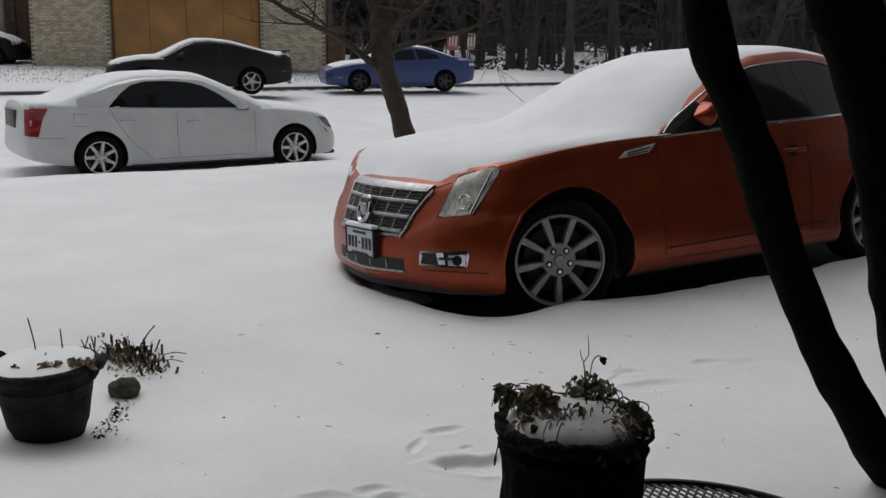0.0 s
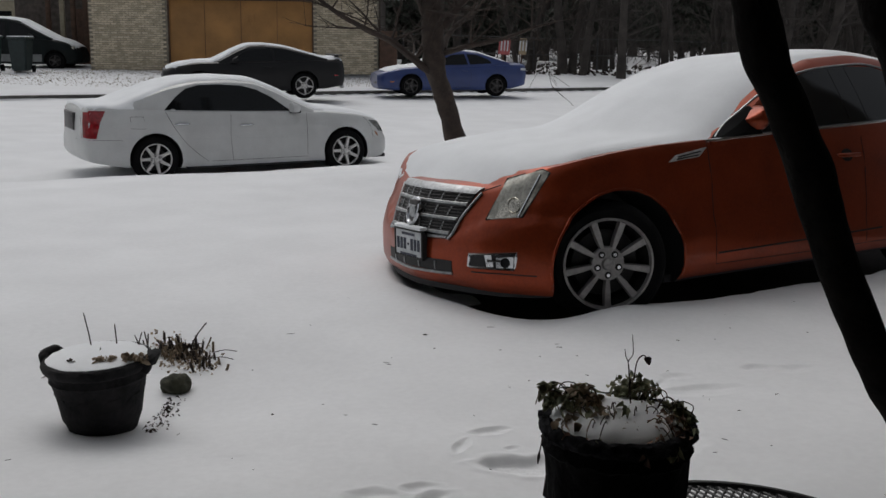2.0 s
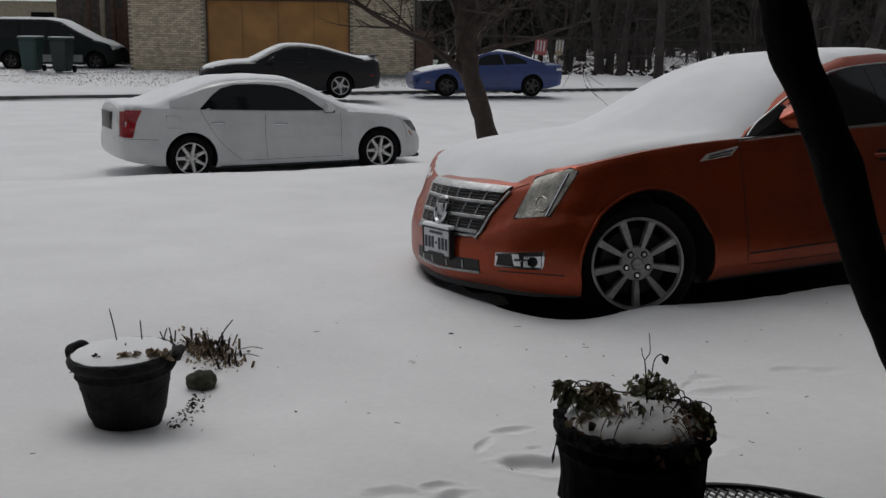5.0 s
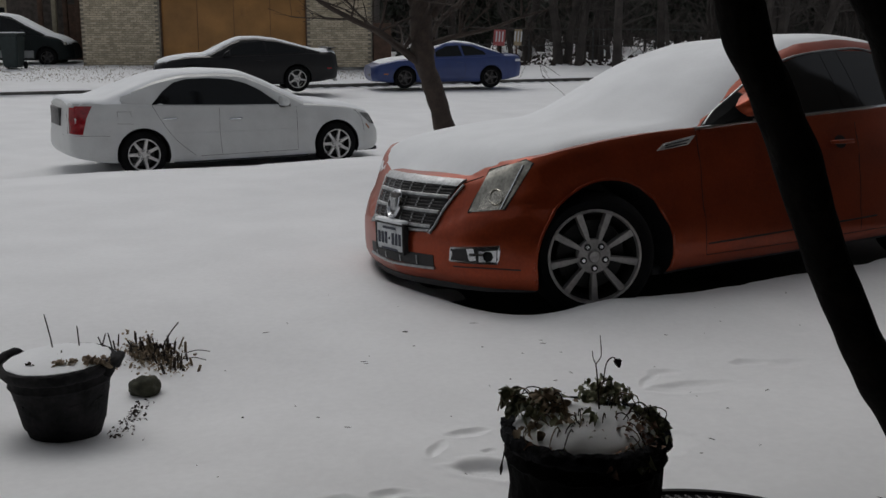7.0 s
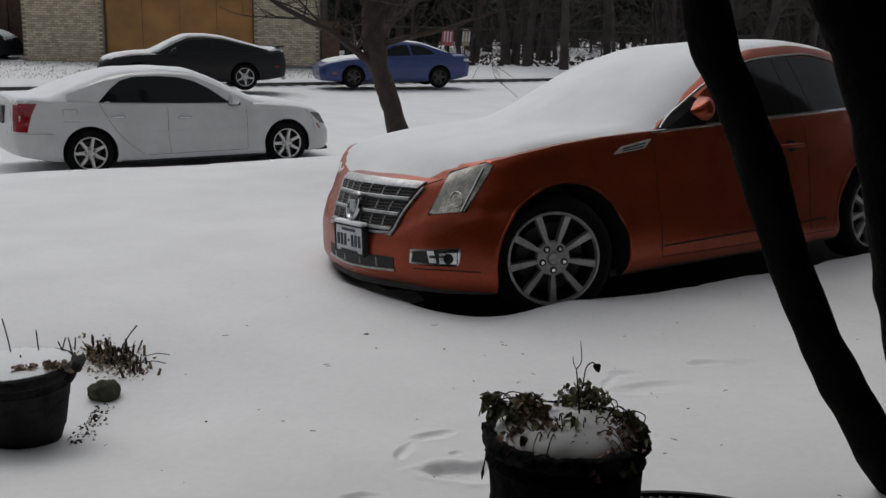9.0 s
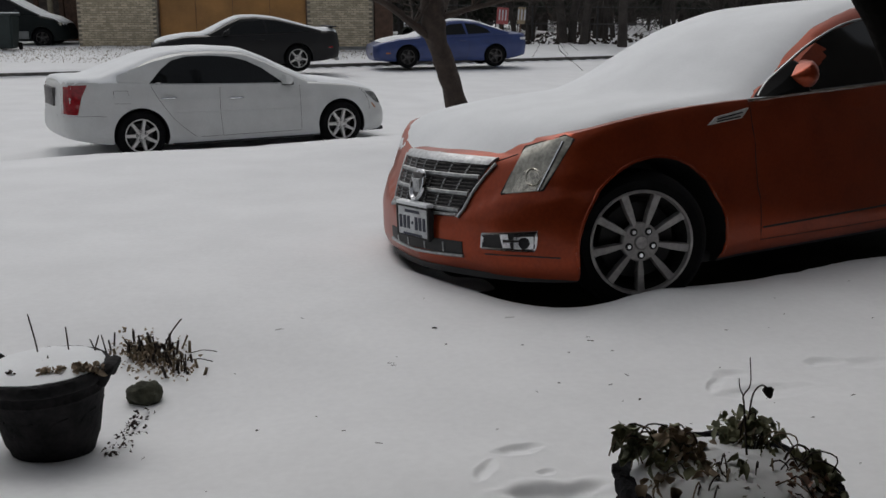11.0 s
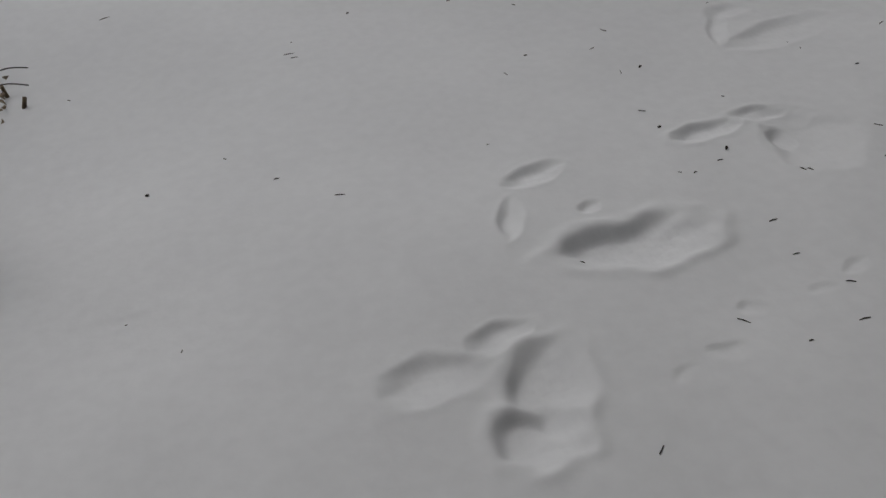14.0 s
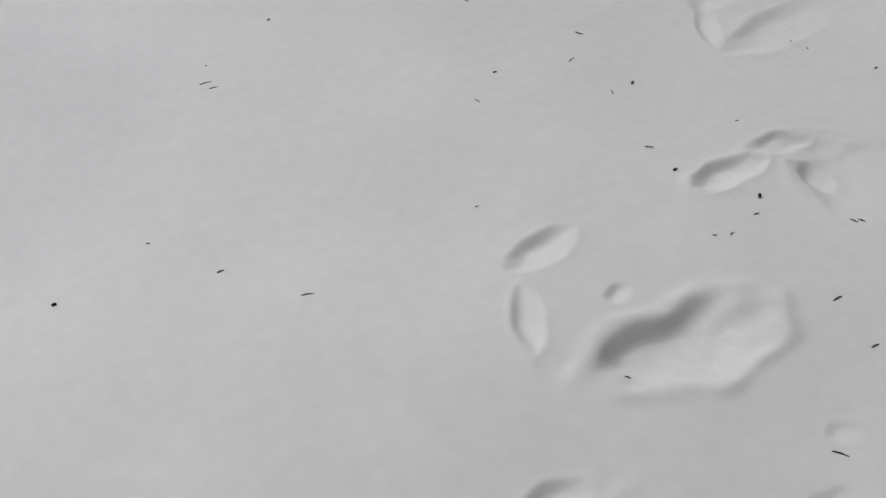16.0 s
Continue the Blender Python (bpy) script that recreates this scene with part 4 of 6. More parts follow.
# ---- white sedan
PW = dict(paint=WHITE, tyre=0.325, track=0.88, arch=0.365, arch_up=0.0, rear=-2.88, flare=0.014, ledge_depth=0.010, bow=0.22,
          plan=[(0.87, 0.0), (0.86, 0.25), (0.83, 0.48), (0.77, 0.66), (0.66, 0.78), (0.48, 0.845), (0.2, 0.88), (-0.4, 0.895), (-1.5, 0.90), (-2.6, 0.90), (-3.2, 0.885), (-3.55, 0.855), (-3.74, 0.80), (-3.82, 0.70), (-3.86, 0.48), (-3.875, 0.25), (-3.88, 0.0)],
          shoulder=[(-3.97, 1.035), (-3.6, 1.04), (-3.2, 1.02), (-2.6, 0.99), (-1.5, 0.955), (-0.6, 0.925), (-0.2, 0.900), (0.2, 0.858), (0.5, 0.805), (0.7, 0.755), (0.87, 0.73)],
          crest=[(-3.97, 1.055), (-3.7, 1.075), (-3.2, 1.065), (-2.8, 1.02), (-0.5, 0.965), (-0.1, 0.945), (0.3, 0.895), (0.6, 0.825), (0.80, 0.755), (0.87, 0.733)],
          bottom=[(-3.97, 0.36), (-3.6, 0.28), (-3.3, 0.23), (-2.4, 0.185), (-0.4, 0.185), (0.5, 0.20), (0.87, 0.23)],
          setback=[(-3.97, 0.05), (-3.7, 0.055), (-3.0, 0.065), (0.0, 0.065), (0.5, 0.09), (0.87, 0.13)],
          ledge=[(-3.97, 0.62), (-3.4, 0.61), (-3.2, 0.3), (0.4, 0.3), (0.55, 0.55), (0.87, 0.52)],
          cabin=[(-3.4, 0.72), (-2.6, 0.83), (-1.5, 0.835), (-0.2, 0.80)],
          belt=[(-3.3, 1.03), (-2.0, 0.975), (-0.3, 0.90)],
          roof=[(-3.35, 1.045), (-3.0, 1.175), (-2.62, 1.315), (-2.25, 1.392), (-1.75, 1.405), (-1.3, 1.375), (-0.9, 1.225), (-0.28, 0.945)], tumble=0.38,
          panes=[[(-0.86, 0.945), (-1.15, 1.155), (-1.36, 1.258), (-1.58, 1.315), (-1.85, 1.335), (-1.77, 0.965)], [(-1.85, 0.970), (-1.93, 1.337), (-2.2, 1.332), (-2.40, 1.285), (-2.56, 1.175), (-2.73, 1.0)]],
          seams=[[(-0.62, 0.90), (-0.63, 0.30)], [(-0.63, 0.275), (-2.1, 0.27)], [(-1.78, 0.95), (-1.80, 0.6), (-1.78, 0.28)], [(-2.72, 0.98), (-2.60, 0.75), (-2.42, 0.5), (-2.15, 0.27)], [(0.34, 0.82), (0.44, 0.70), (0.48, 0.5)], [(-3.32, 0.60), (-3.5, 0.61), (-3.85, 0.615)]],
          handles=[(-1.56, 0.765), (-2.49, 0.80)], mirror=(-0.86, 0.97), handle_mat=CHROME,
          windscreen=(-0.6, [(-0.56, 0.18), (0.56, 0.18), (0.48, -0.55), (-0.48, -0.55)]))
WA = 27.7
WM = Matrix.Translation((-0.278 - 0.465 * 0.88, 15.72 + 0.885 * 0.88, -0.625)) @ pose(0, 0, 0, 0, 0, WA)
wsedan = thing("sedan", WM, "white four-door sedan parked at the snowy street edge", "car")
body, roof, bt, at, rt = car_body(PW, wsedan)
common(PW, wsedan, bt, rt, -1)
for sd in (1, -1):
    for x in (0.0, -2.88):
        wheel(PW, wsedan, x, sd, 7, 0.222, BRIGHTALLOY, spin=12, style="wide")
    part("tail_light", patch(bt, [(-3.52, 1.005), (-3.80, 1.01), (-3.82, 0.64), (-3.66, 0.632), (-3.60, 0.85)], side_axes(sd), 0.006, 2), RED, wsedan, "tall red tail lamp")
    REAR = ((-6.0, 0, 0), (0, 1, 0), (0, 0, 1), (1, 0, 0))
    part("tail_light", patch(bt, [(sd * 0.63, 0.99), (sd * 0.775, 0.99), (sd * 0.785, 0.645), (sd * 0.67, 0.645)], REAR, 0.006, 2), RED, wsedan, "tall red tail lamp")
    DW = ((2.0, sd * 2.0, 0), (-0.7071, sd * 0.7071, 0), (0, 0, 1), (-0.7071, -sd * 0.7071, 0))
    part("headlight", patch(bt, [(-0.06, 0.575), (0.12, 0.60), (0.25, 0.775), (0.05, 0.745)], DW, 0.006, 2), DARKLAMP, wsedan, "clear headlamp lens")
    part("pillar_trim", patch(rt, [(-1.765, 0.966), (-1.845, 1.335), (-1.935, 1.337), (-1.855, 0.972)], side_axes(sd), 0.005, 2), GLASS, wsedan, "black pillar trim")
    part("belt_trim", line_on(at, [(-0.86, 0.935), (-1.8, 0.960), (-2.72, 0.988)], sd, 0.014, 0.002), DULLCHROME, wsedan)
    part("side_moulding", line_on(bt, [(-0.66, 0.585), (-1.5, 0.59), (-2.42, 0.60)], sd, 0.014, 0.0), WHITE, wsedan)
    part("fuel_flap", line_on(bt, [(-3.2, 0.92), (-3.02, 0.915), (-3.0, 0.75), (-3.2, 0.76), (-3.2, 0.92)], sd, 0.005, 0.0, 1), SEAM, wsedan) if sd < 0 else None
    part("side_marker", line_on(bt, [(0.52, 0.60), (0.57, 0.53)], sd, 0.02, 0.003, 3), AMBER, wsedan)
    part("sill", boxed((-1.44, sd * 0.78, 0.19), (2.0, 0.1, 0.05), None, 0.015), PLASTIC, wsedan)
part("number_plate", boxed((-3.835, 0.0, 0.84), (0.06, 0.60, 0.24), None, 0.005), GREYALLOY, wsedan, "dark number plate recess")
part("front_lip", boxed((0.66, 0, 0.205), (0.24, 1.3, 0.06), None, 0.02), PLASTIC, wsedan)


def white_mask(x, y, z):
    if x > -0.3:
        return min((0.70 - abs(y)) / 0.14, (0.62 - x) / 0.2)
    if x > -0.95:
        return (0.64 - abs(y)) / 0.06
    if x > -2.5:
        return (0.62 - abs(y)) / 0.06
    return (0.62 + min(0.18, (-2.5 - x) * 0.25) - abs(y)) / 0.08


snow_on(at, WM, "snow_cover", "snow over the white sedan's trunk, roof and hood", 0.035, 0.035, (-3.86, 0.75), (-0.9, 0.9), 0.75, white_mask, 0.25)

# ---- black coupe
PB = dict(paint=BLACKP, tyre=0.345, track=0.89, arch=0.385, rear=-2.72, rake=0.15, tuck=0.12,
          half=[(-3.84, 0.76), (-3.7, 0.86), (-3.2, 0.93), (-2.6, 0.94), (-1.2, 0.90), (0.0, 0.92), (0.5, 0.86), (0.8, 0.72), (0.93, 0.55)],
          top=[(-3.84, 1.05), (-3.75, 1.09), (-3.2, 1.06), (-2.6, 1.02), (-0.5, 0.98), (0.1, 0.96), (0.6, 0.88), (0.93, 0.76)],
          shoulder=[(-3.84, 0.98), (-3.0, 1.00), (-2.4, 0.97), (-0.5, 0.92), (0.1, 0.90), (0.6, 0.82), (0.93, 0.70)],
          bottom=[(-3.84, 0.34), (-3.4, 0.26), (-2.3, 0.20), (-0.4, 0.20), (0.5, 0.20), (0.93, 0.26)],
          belt=[(-3.3, 1.02), (-2.2, 0.985), (-0.5, 0.93)],
          roof=[(-3.35, 1.05), (-2.7, 1.22), (-2.2, 1.35), (-1.7, 1.40), (-1.25, 1.38), (-0.9, 1.25), (-0.35, 0.97)], tumble=0.42,
          panes=[[(-0.85, 0.98), (-1.1, 1.18), (-1.35, 1.285), (-1.85, 1.31), (-1.92, 1.005)], [(-1.98, 1.01), (-1.93, 1.305), (-2.3, 1.26), (-2.75, 1.12), (-2.95, 1.04)]],
          seams=[[(-0.5, 0.9), (-0.5, 0.32)], [(-1.98, 0.98), (-2.0, 0.6), (-1.9, 0.3)], [(-0.5, 0.3), (-1.9, 0.3)]],
          handles=[(-1.75, 0.82)], mirror=(-0.92, 1.0))
BA = 195.0
BM = Matrix.Translation((-2.08, 28.05, -0.31)) @ pose(0, 0, 0, 0, 0, BA) @ Matrix.Translation((2.72, -0.89, 0))
coupe = thing("coupe", BM, "black two-door coupe dusted with snow, parked on the street", "car")
body, roof, bt, at, rt = car_body(PB, coupe)
common(PB, coupe, bt, rt, 1)
for sd in (1, -1):
    for x in (0.0, -2.72):
        wheel(PB, coupe, x, sd, 5, 0.240, BRIGHTALLOY, spin=8, style="wide")
part("spoiler", boxed((-3.68, 0, 1.145), (0.22, 1.5, 0.03), None, 0.012), BLACKP, coupe)
for y in (-0.55, 0.55):
    part("spoiler_post", boxed((-3.66, y, 1.10), (0.10, 0.05, 0.08), None, 0.01), BLACKP, coupe)
part("headlight", boxed((0.62, 0.66, 0.70), (0.2, 0.14, 0.1), None, 0.03), LAMP, coupe)
part("headlight", boxed((0.62, -0.66, 0.70), (0.2, 0.14, 0.1), None, 0.03), LAMP, coupe)
part("exhaust_tip", boxed((-3.80, 0.55, 0.30), (0.12, 0.08, 0.08), None, 0.03), DULLCHROME, coupe)
part("fender_reflector", boxed((-3.58, 0.885, 0.62), (0.12, 0.02, 0.035), None, 0.005), RED, coupe)
snow_on(at, BM, "snow_cover", "snow over the black coupe's hood, windscreen, roof and trunk", 0.045, 0.05, (-3.82, 0.85), (-0.9, 0.9), 0.75,
        lambda x, y, z: (0.78 - abs(y)) / 0.1 if x > -0.4 else ((0.66 - 0.2 * (-0.4 - x) - abs(y)) / 0.06 if x > -1.25 else ((0.5 - abs(y)) / 0.08 if x > -3.0 else (0.75 - abs(y)) / 0.1)), 0.25)

# ---- blue coupe
PL = dict(paint=BLUE, tyre=0.31, track=0.84, arch=0.345, rear=-2.585, rake=0.10, tuck=0.12,
          half=[(-3.55, 0.70), (-3.4, 0.80), (-2.9, 0.86), (-1.2, 0.87), (0.0, 0.865), (0.5, 0.82), (0.8, 0.72), (0.95, 0.56)],
          top=[(-3.55, 0.95), (-3.45, 0.98), (-2.9, 0.98), (-2.4, 0.94), (-0.3, 0.88), (0.2, 0.84), (0.7, 0.74), (0.95, 0.64)],
          shoulder=[(-3.55, 0.90), (-2.9, 0.92), (-2.3, 0.88), (-0.4, 0.83), (0.2, 0.79), (0.7, 0.69), (0.95, 0.59)],
          bottom=[(-3.55, 0.32), (-3.1, 0.22), (-2.2, 0.17), (-0.4, 0.17), (0.5, 0.17), (0.95, 0.20)],
          belt=[(-3.0, 0.94), (-2.0, 0.90), (-0.3, 0.84)],
          roof=[(-3.0, 0.98), (-2.55, 1.12), (-2.1, 1.27), (-1.6, 1.315), (-1.15, 1.29), (-0.8, 1.16), (-0.25, 0.87)], tumble=0.42,
          panes=[[(-0.75, 0.90), (-1.0, 1.09), (-1.25, 1.20), (-1.62, 1.23), (-1.72, 0.925)], [(-1.78, 0.93), (-1.70, 1.23), (-2.0, 1.205), (-2.35, 1.07), (-2.45, 0.965)]],
          seams=[[(-0.42, 0.82), (-0.42, 0.28)], [(-1.75, 0.9), (-1.8, 0.5), (-1.7, 0.26)], [(-0.42, 0.26), (-1.7, 0.26)]],
          handles=[(-1.6, 0.74)], mirror=(-0.82, 0.92))
LA = 192.0
LM = Matrix.Translation((0.779, 30.36, -0.365)) @ pose(0, 0, 0, 0, 0, LA) @ Matrix.Translation((0, -0.84, 0))
bcoupe = thing("coupe", LM, "faded blue two-door coupe with a partly snowy hood", "car")
body, roof, bt, at, rt = car_body(PL, bcoupe)
common(PL, bcoupe, bt, rt, 1)
for sd in (1, -1):
    for x in (0.0, -2.585):
        wheel(PL, bcoupe, x, sd, 5, 0.205, GREYALLOY, spin=20, style="wide")
    part("headlight", boxed((0.62, sd * 0.66, 0.60), (0.30, 0.13, 0.09), Matrix.Rotation(radians(-12 * sd), 4, "Z") @ Matrix.Rotation(radians(20), 4, "Y"), 0.03), LAMP, bcoupe)
    part("side_marker", boxed((0.55, sd * 0.80, 0.42), (0.13, 0.02, 0.03), Matrix.Rotation(radians(-18 * sd), 4, "Z"), 0.005), AMBER, bcoupe)
    part("tail_light", boxed((-3.42, sd * 0.76, 0.80), (0.16, 0.10, 0.07), None, 0.015), PLATE, bcoupe)
part("front_intake", boxed((0.86, 0, 0.40), (0.10, 1.0, 0.14), None, 0.03), PLASTIC, bcoupe)
part("fog_light", boxed((0.80, 0.55, 0.40), (0.10, 0.16, 0.05), Matrix.Rotation(radians(-30), 4, "Z"), 0.01), PLATE, bcoupe)
snow_on(at, LM, "snow_cover", "thin patchy snow on the blue coupe's hood and windscreen", 0.035, 0.05, (-3.0, 0.8), (-0.85, 0.85), 0.5,
        lambda x, y, z: min((0.66 - abs(y)) / 0.12, (0.72 - x) / 0.2, 1.0) if x > -0.3 else ((0.62 - abs(y)) / 0.08 if x > -1.1 else (0.4 - abs(y)) / 0.1), 0.25)

# ---- minivan beside the far house
PV = dict(paint=VANP, tyre=0.325, track=0.87, arch=0.37, rear=-2.85, rake=0.35, tuck=0.05,
          half=[(-3.75, 0.80), (-3.6, 0.90), (-0.4, 0.92), (0.4, 0.88), (0.7, 0.74), (0.85, 0.55)],
          top=[(-3.75, 1.1), (-0.3, 1.12), (0.1, 1.06), (0.5, 0.95), (0.85, 0.80)], shoulder=[(-3.75, 1.05), (-0.3, 1.05), (0.4, 0.92), (0.85, 0.72)],
          bottom=[(-3.75, 0.28), (-2, 0.22), (0.4, 0.22), (0.85, 0.26)], belt=[(-3.7, 1.08), (-0.1, 1.06)],
          roof=[(-3.72, 1.15), (-3.65, 1.68), (-3.3, 1.75), (-1.6, 1.75), (-1.1, 1.68), (-0.5, 1.36), (0.05, 1.08)], tumble=0.22,
          panes=[[(-0.55, 1.12), (-0.98, 1.52), (-1.25, 1.60), (-1.45, 1.62), (-1.5, 1.12)], [(-1.6, 1.12), (-1.6, 1.63), (-2.5, 1.64), (-2.5, 1.12)], [(-2.6, 1.12), (-2.6, 1.64), (-3.5, 1.62), (-3.55, 1.12)]],
          seams=[[(-0.5, 1.0), (-0.5, 0.3)], [(-1.55, 1.05), (-1.55, 0.3)]], handles=[(-1.35, 0.95)], mirror=(-0.75, 1.15))
VM = Matrix.Translation((-11.45, 37.3, 0.0)) @ pose(0, 0, 0, 0, 0, 4)
van = thing("minivan", VM, "dark green two-tone minivan with snow on its roof", "van")
body, roof, bt, at, rt = car_body(PV, van)
common(PV, van, bt, rt, -1)
for sd in (1, -1):
    for x in (0.0, -2.85):
        wheel(PV, van, x, sd, 5, 0.20, GREYALLOY, style="wide")
    part("lower_panel", patch(bt, [(-0.42, 0.55), (-0.42, 0.30), (-2.42, 0.30), (-2.42, 0.55)], side_axes(sd), 0.006, 2), VANLOW, van, "grey lower side panel")
    part("headlight", boxed((0.55, sd * 0.66, 0.78), (0.16, 0.2, 0.12), None, 0.03), LAMP, van)
snow_on(at, VM, "snow_cover", "snow on the minivan's roof and hood", 0.05, 0.06, (-3.7, 0.8), (-0.9, 0.9), 0.7, lambda x, y, z: (0.72 - abs(y)) / 0.1, 0.25)

# ---------------------------------------------------------------- foreground trunks
def trunk_line(name, pts, radii, label, material=DARKBARK, sides=18, rough=0.16):
    bm = bmesh.new()
    ps = spline(pts, 8)
    rs = list(np.interp(np.linspace(0, len(radii) - 1, len(ps)), range(len(radii)), radii))
    rs = [r * (1 + 0.07 * noise.noise(p * 7)) for r, p in zip(rs, ps)]
    tube(bm, ps, rs, sides, rough)
    return bm


stem = thing("leaning_tree", pose(0, 0, 0), "leaning dark bare tree stem beside the porch", "tree")
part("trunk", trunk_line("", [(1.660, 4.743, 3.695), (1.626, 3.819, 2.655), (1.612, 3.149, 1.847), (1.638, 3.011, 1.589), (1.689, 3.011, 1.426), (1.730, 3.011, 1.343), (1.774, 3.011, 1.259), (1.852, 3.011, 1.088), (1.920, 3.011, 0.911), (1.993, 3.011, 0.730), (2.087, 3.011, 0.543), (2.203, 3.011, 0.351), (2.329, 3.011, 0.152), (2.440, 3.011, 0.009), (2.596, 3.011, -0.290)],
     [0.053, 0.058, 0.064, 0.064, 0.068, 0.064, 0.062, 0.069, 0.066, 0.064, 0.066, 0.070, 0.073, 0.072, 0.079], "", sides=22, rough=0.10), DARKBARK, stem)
stem2 = thing("forked_tree", pose(0, 0, 0), "dark forked tree stem beside the porch", "tree")
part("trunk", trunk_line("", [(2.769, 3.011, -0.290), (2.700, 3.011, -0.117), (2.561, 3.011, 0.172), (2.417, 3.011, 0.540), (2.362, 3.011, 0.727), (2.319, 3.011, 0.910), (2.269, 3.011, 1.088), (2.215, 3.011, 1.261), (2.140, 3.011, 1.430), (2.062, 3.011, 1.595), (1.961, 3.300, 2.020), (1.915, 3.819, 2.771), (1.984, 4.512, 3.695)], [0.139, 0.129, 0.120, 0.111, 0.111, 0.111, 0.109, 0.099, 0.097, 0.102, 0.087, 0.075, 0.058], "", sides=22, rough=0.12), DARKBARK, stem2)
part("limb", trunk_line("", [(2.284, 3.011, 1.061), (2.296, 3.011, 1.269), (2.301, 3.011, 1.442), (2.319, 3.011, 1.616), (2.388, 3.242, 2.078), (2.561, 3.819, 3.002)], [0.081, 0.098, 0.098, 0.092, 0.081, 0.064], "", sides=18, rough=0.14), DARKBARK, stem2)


# ---------------------------------------------------------------- yard tree
def grow(bm, base, way, length, r, depth, rng, spread=0.55, lift=0.25):
    """A limb with side limbs and twigs, each a tapered tube."""
    pts, rad, p, d = [base], [r], Vector(base), Vector(way).normalized()
    n = 5
    for k in range(n):
        d = (d + Vector((rng.uniform(-1, 1), rng.uniform(-1, 1), rng.uniform(-0.6, 1) * lift * 2)) * 0.16).normalized()
        p = p + d * length / n
        pts.append(p.copy())
        rad.append(r * (1 - 0.75 * (k + 1) / n))
    tube(bm, pts, [max(q, 0.0022) for q in rad], 6 if r > 0.02 else 4, 0.1, False)
    if depth:
        for k in range(1, n + 1):
            for _ in range(2 if k > 1 else 1):
                w = (d + Vector((rng.uniform(-1, 1), rng.uniform(-1, 1), rng.uniform(-0.3, 0.9))) * spread * 1.6).normalized()
                grow(bm, pts[k], w, length * rng.uniform(0.35, 0.6), max(rad[k] * 0.6, 0.003), depth - 1, rng, spread, lift)


rng = random.Random(5)
tree = thing("street_tree", pose(0, 0, 0), "bare grey-barked young tree at the yard edge", "tree")
TY = 12.0
part("trunk", trunk_line("", [(1.40, TY, -0.25), (1.30, TY, 0.0), (1.205, TY, 0.28), (1.06, TY, 0.75), (0.965, TY, 1.05), (0.93, TY, 1.35), (0.915, TY, 1.75), (0.92, TY, 2.2), (0.97, TY, 2.8), (1.05, TY, 3.6)], [0.15, 0.125, 0.118, 0.113, 0.118, 0.125, 0.115, 0.10, 0.08, 0.05], "", sides=20, rough=0.22), BARK, tree)
for pts, rs in (
    ([(0.95, TY, 1.0), (0.72, TY - 0.1, 1.17), (0.45, TY - 0.15, 1.38), (0.15, TY - 0.2, 1.52), (-0.2, TY - 0.3, 1.72), (-0.6, TY - 0.4, 2.05)], [0.05, 0.042, 0.036, 0.03, 0.024, 0.015]),
    ([(1.05, TY, 1.25), (1.35, TY - 0.1, 1.34), (1.7, TY - 0.2, 1.42), (2.05, TY - 0.3, 1.55), (2.3, TY - 0.3, 1.62)], [0.04, 0.03, 0.022, 0.016, 0.008]),
    ([(1.05, TY, 1.55), (1.2, TY, 1.75), (1.45, TY + 0.1, 2.05), (1.7, TY + 0.1, 2.5)], [0.05, 0.04, 0.03, 0.02]),
    ([(0.95, TY, 1.5), (0.8, TY, 1.75), (0.7, TY, 2.1), (0.5, TY, 2.7)], [0.05, 0.04, 0.03, 0.02]),
    ([(2.02, TY - 0.3, 1.54), (2.02, TY - 0.3, 1.75), (2.0, TY - 0.3, 2.1)], [0.016, 0.014, 0.01]),
    ([(1.05, TY + 0.1, 1.3), (1.15, TY + 0.4, 1.5), (1.5, TY + 0.8, 1.8)], [0.04, 0.03, 0.02]),
):
    bm = trunk_line("", pts, rs, "", sides=9, rough=0.2)
    for k in range(1, len(pts)):
        for _ in range(3):
            w = (rng.uniform(-1, 1), rng.uniform(-0.7, 0.7), rng.uniform(-0.35, 0.9))
            grow(bm, Vector(pts[k]), w, rng.uniform(0.35, 0.8), max(0.005, rs[k] * 0.45), 1, rng)
    part("limb", bm, BARK, tree)

# ---------------------------------------------------------------- plant pots
def leaf(bm, p, way, size, rng, curl=0.5):
    """A crumpled leaf: a small bent blade with an uneven outline."""
    d = Vector(way).normalized()
    s = d.cross(Vector((rng.uniform(-1, 1), rng.uniform(-1, 1), rng.uniform(-1, 1)))).normalized()
    nrm = d.cross(s)
    rows = []
    for k, w in enumerate((0.12, 0.72, 0.98, 1.0, 0.85, 0.55, 0.10)):
        t = k / 6
        c = Vector(p) + d * size * t - nrm * size * curl * t * t + Vector((0, 0, -size * 0.5 * t * t))
        q = w * size * 0.50 * rng.uniform(0.75, 1.2)
        rows.append([bm.verts.new(c - s * q + nrm * q * 0.5), bm.verts.new(c), bm.verts.new(c + s * q + nrm * q * 0.5)])
    for a, b in zip(rows, rows[1:]):
        bm.faces.new((a[0], a[1], b[1], b[0]))
        bm.faces.new((a[1], a[2], b[2], b[1]))


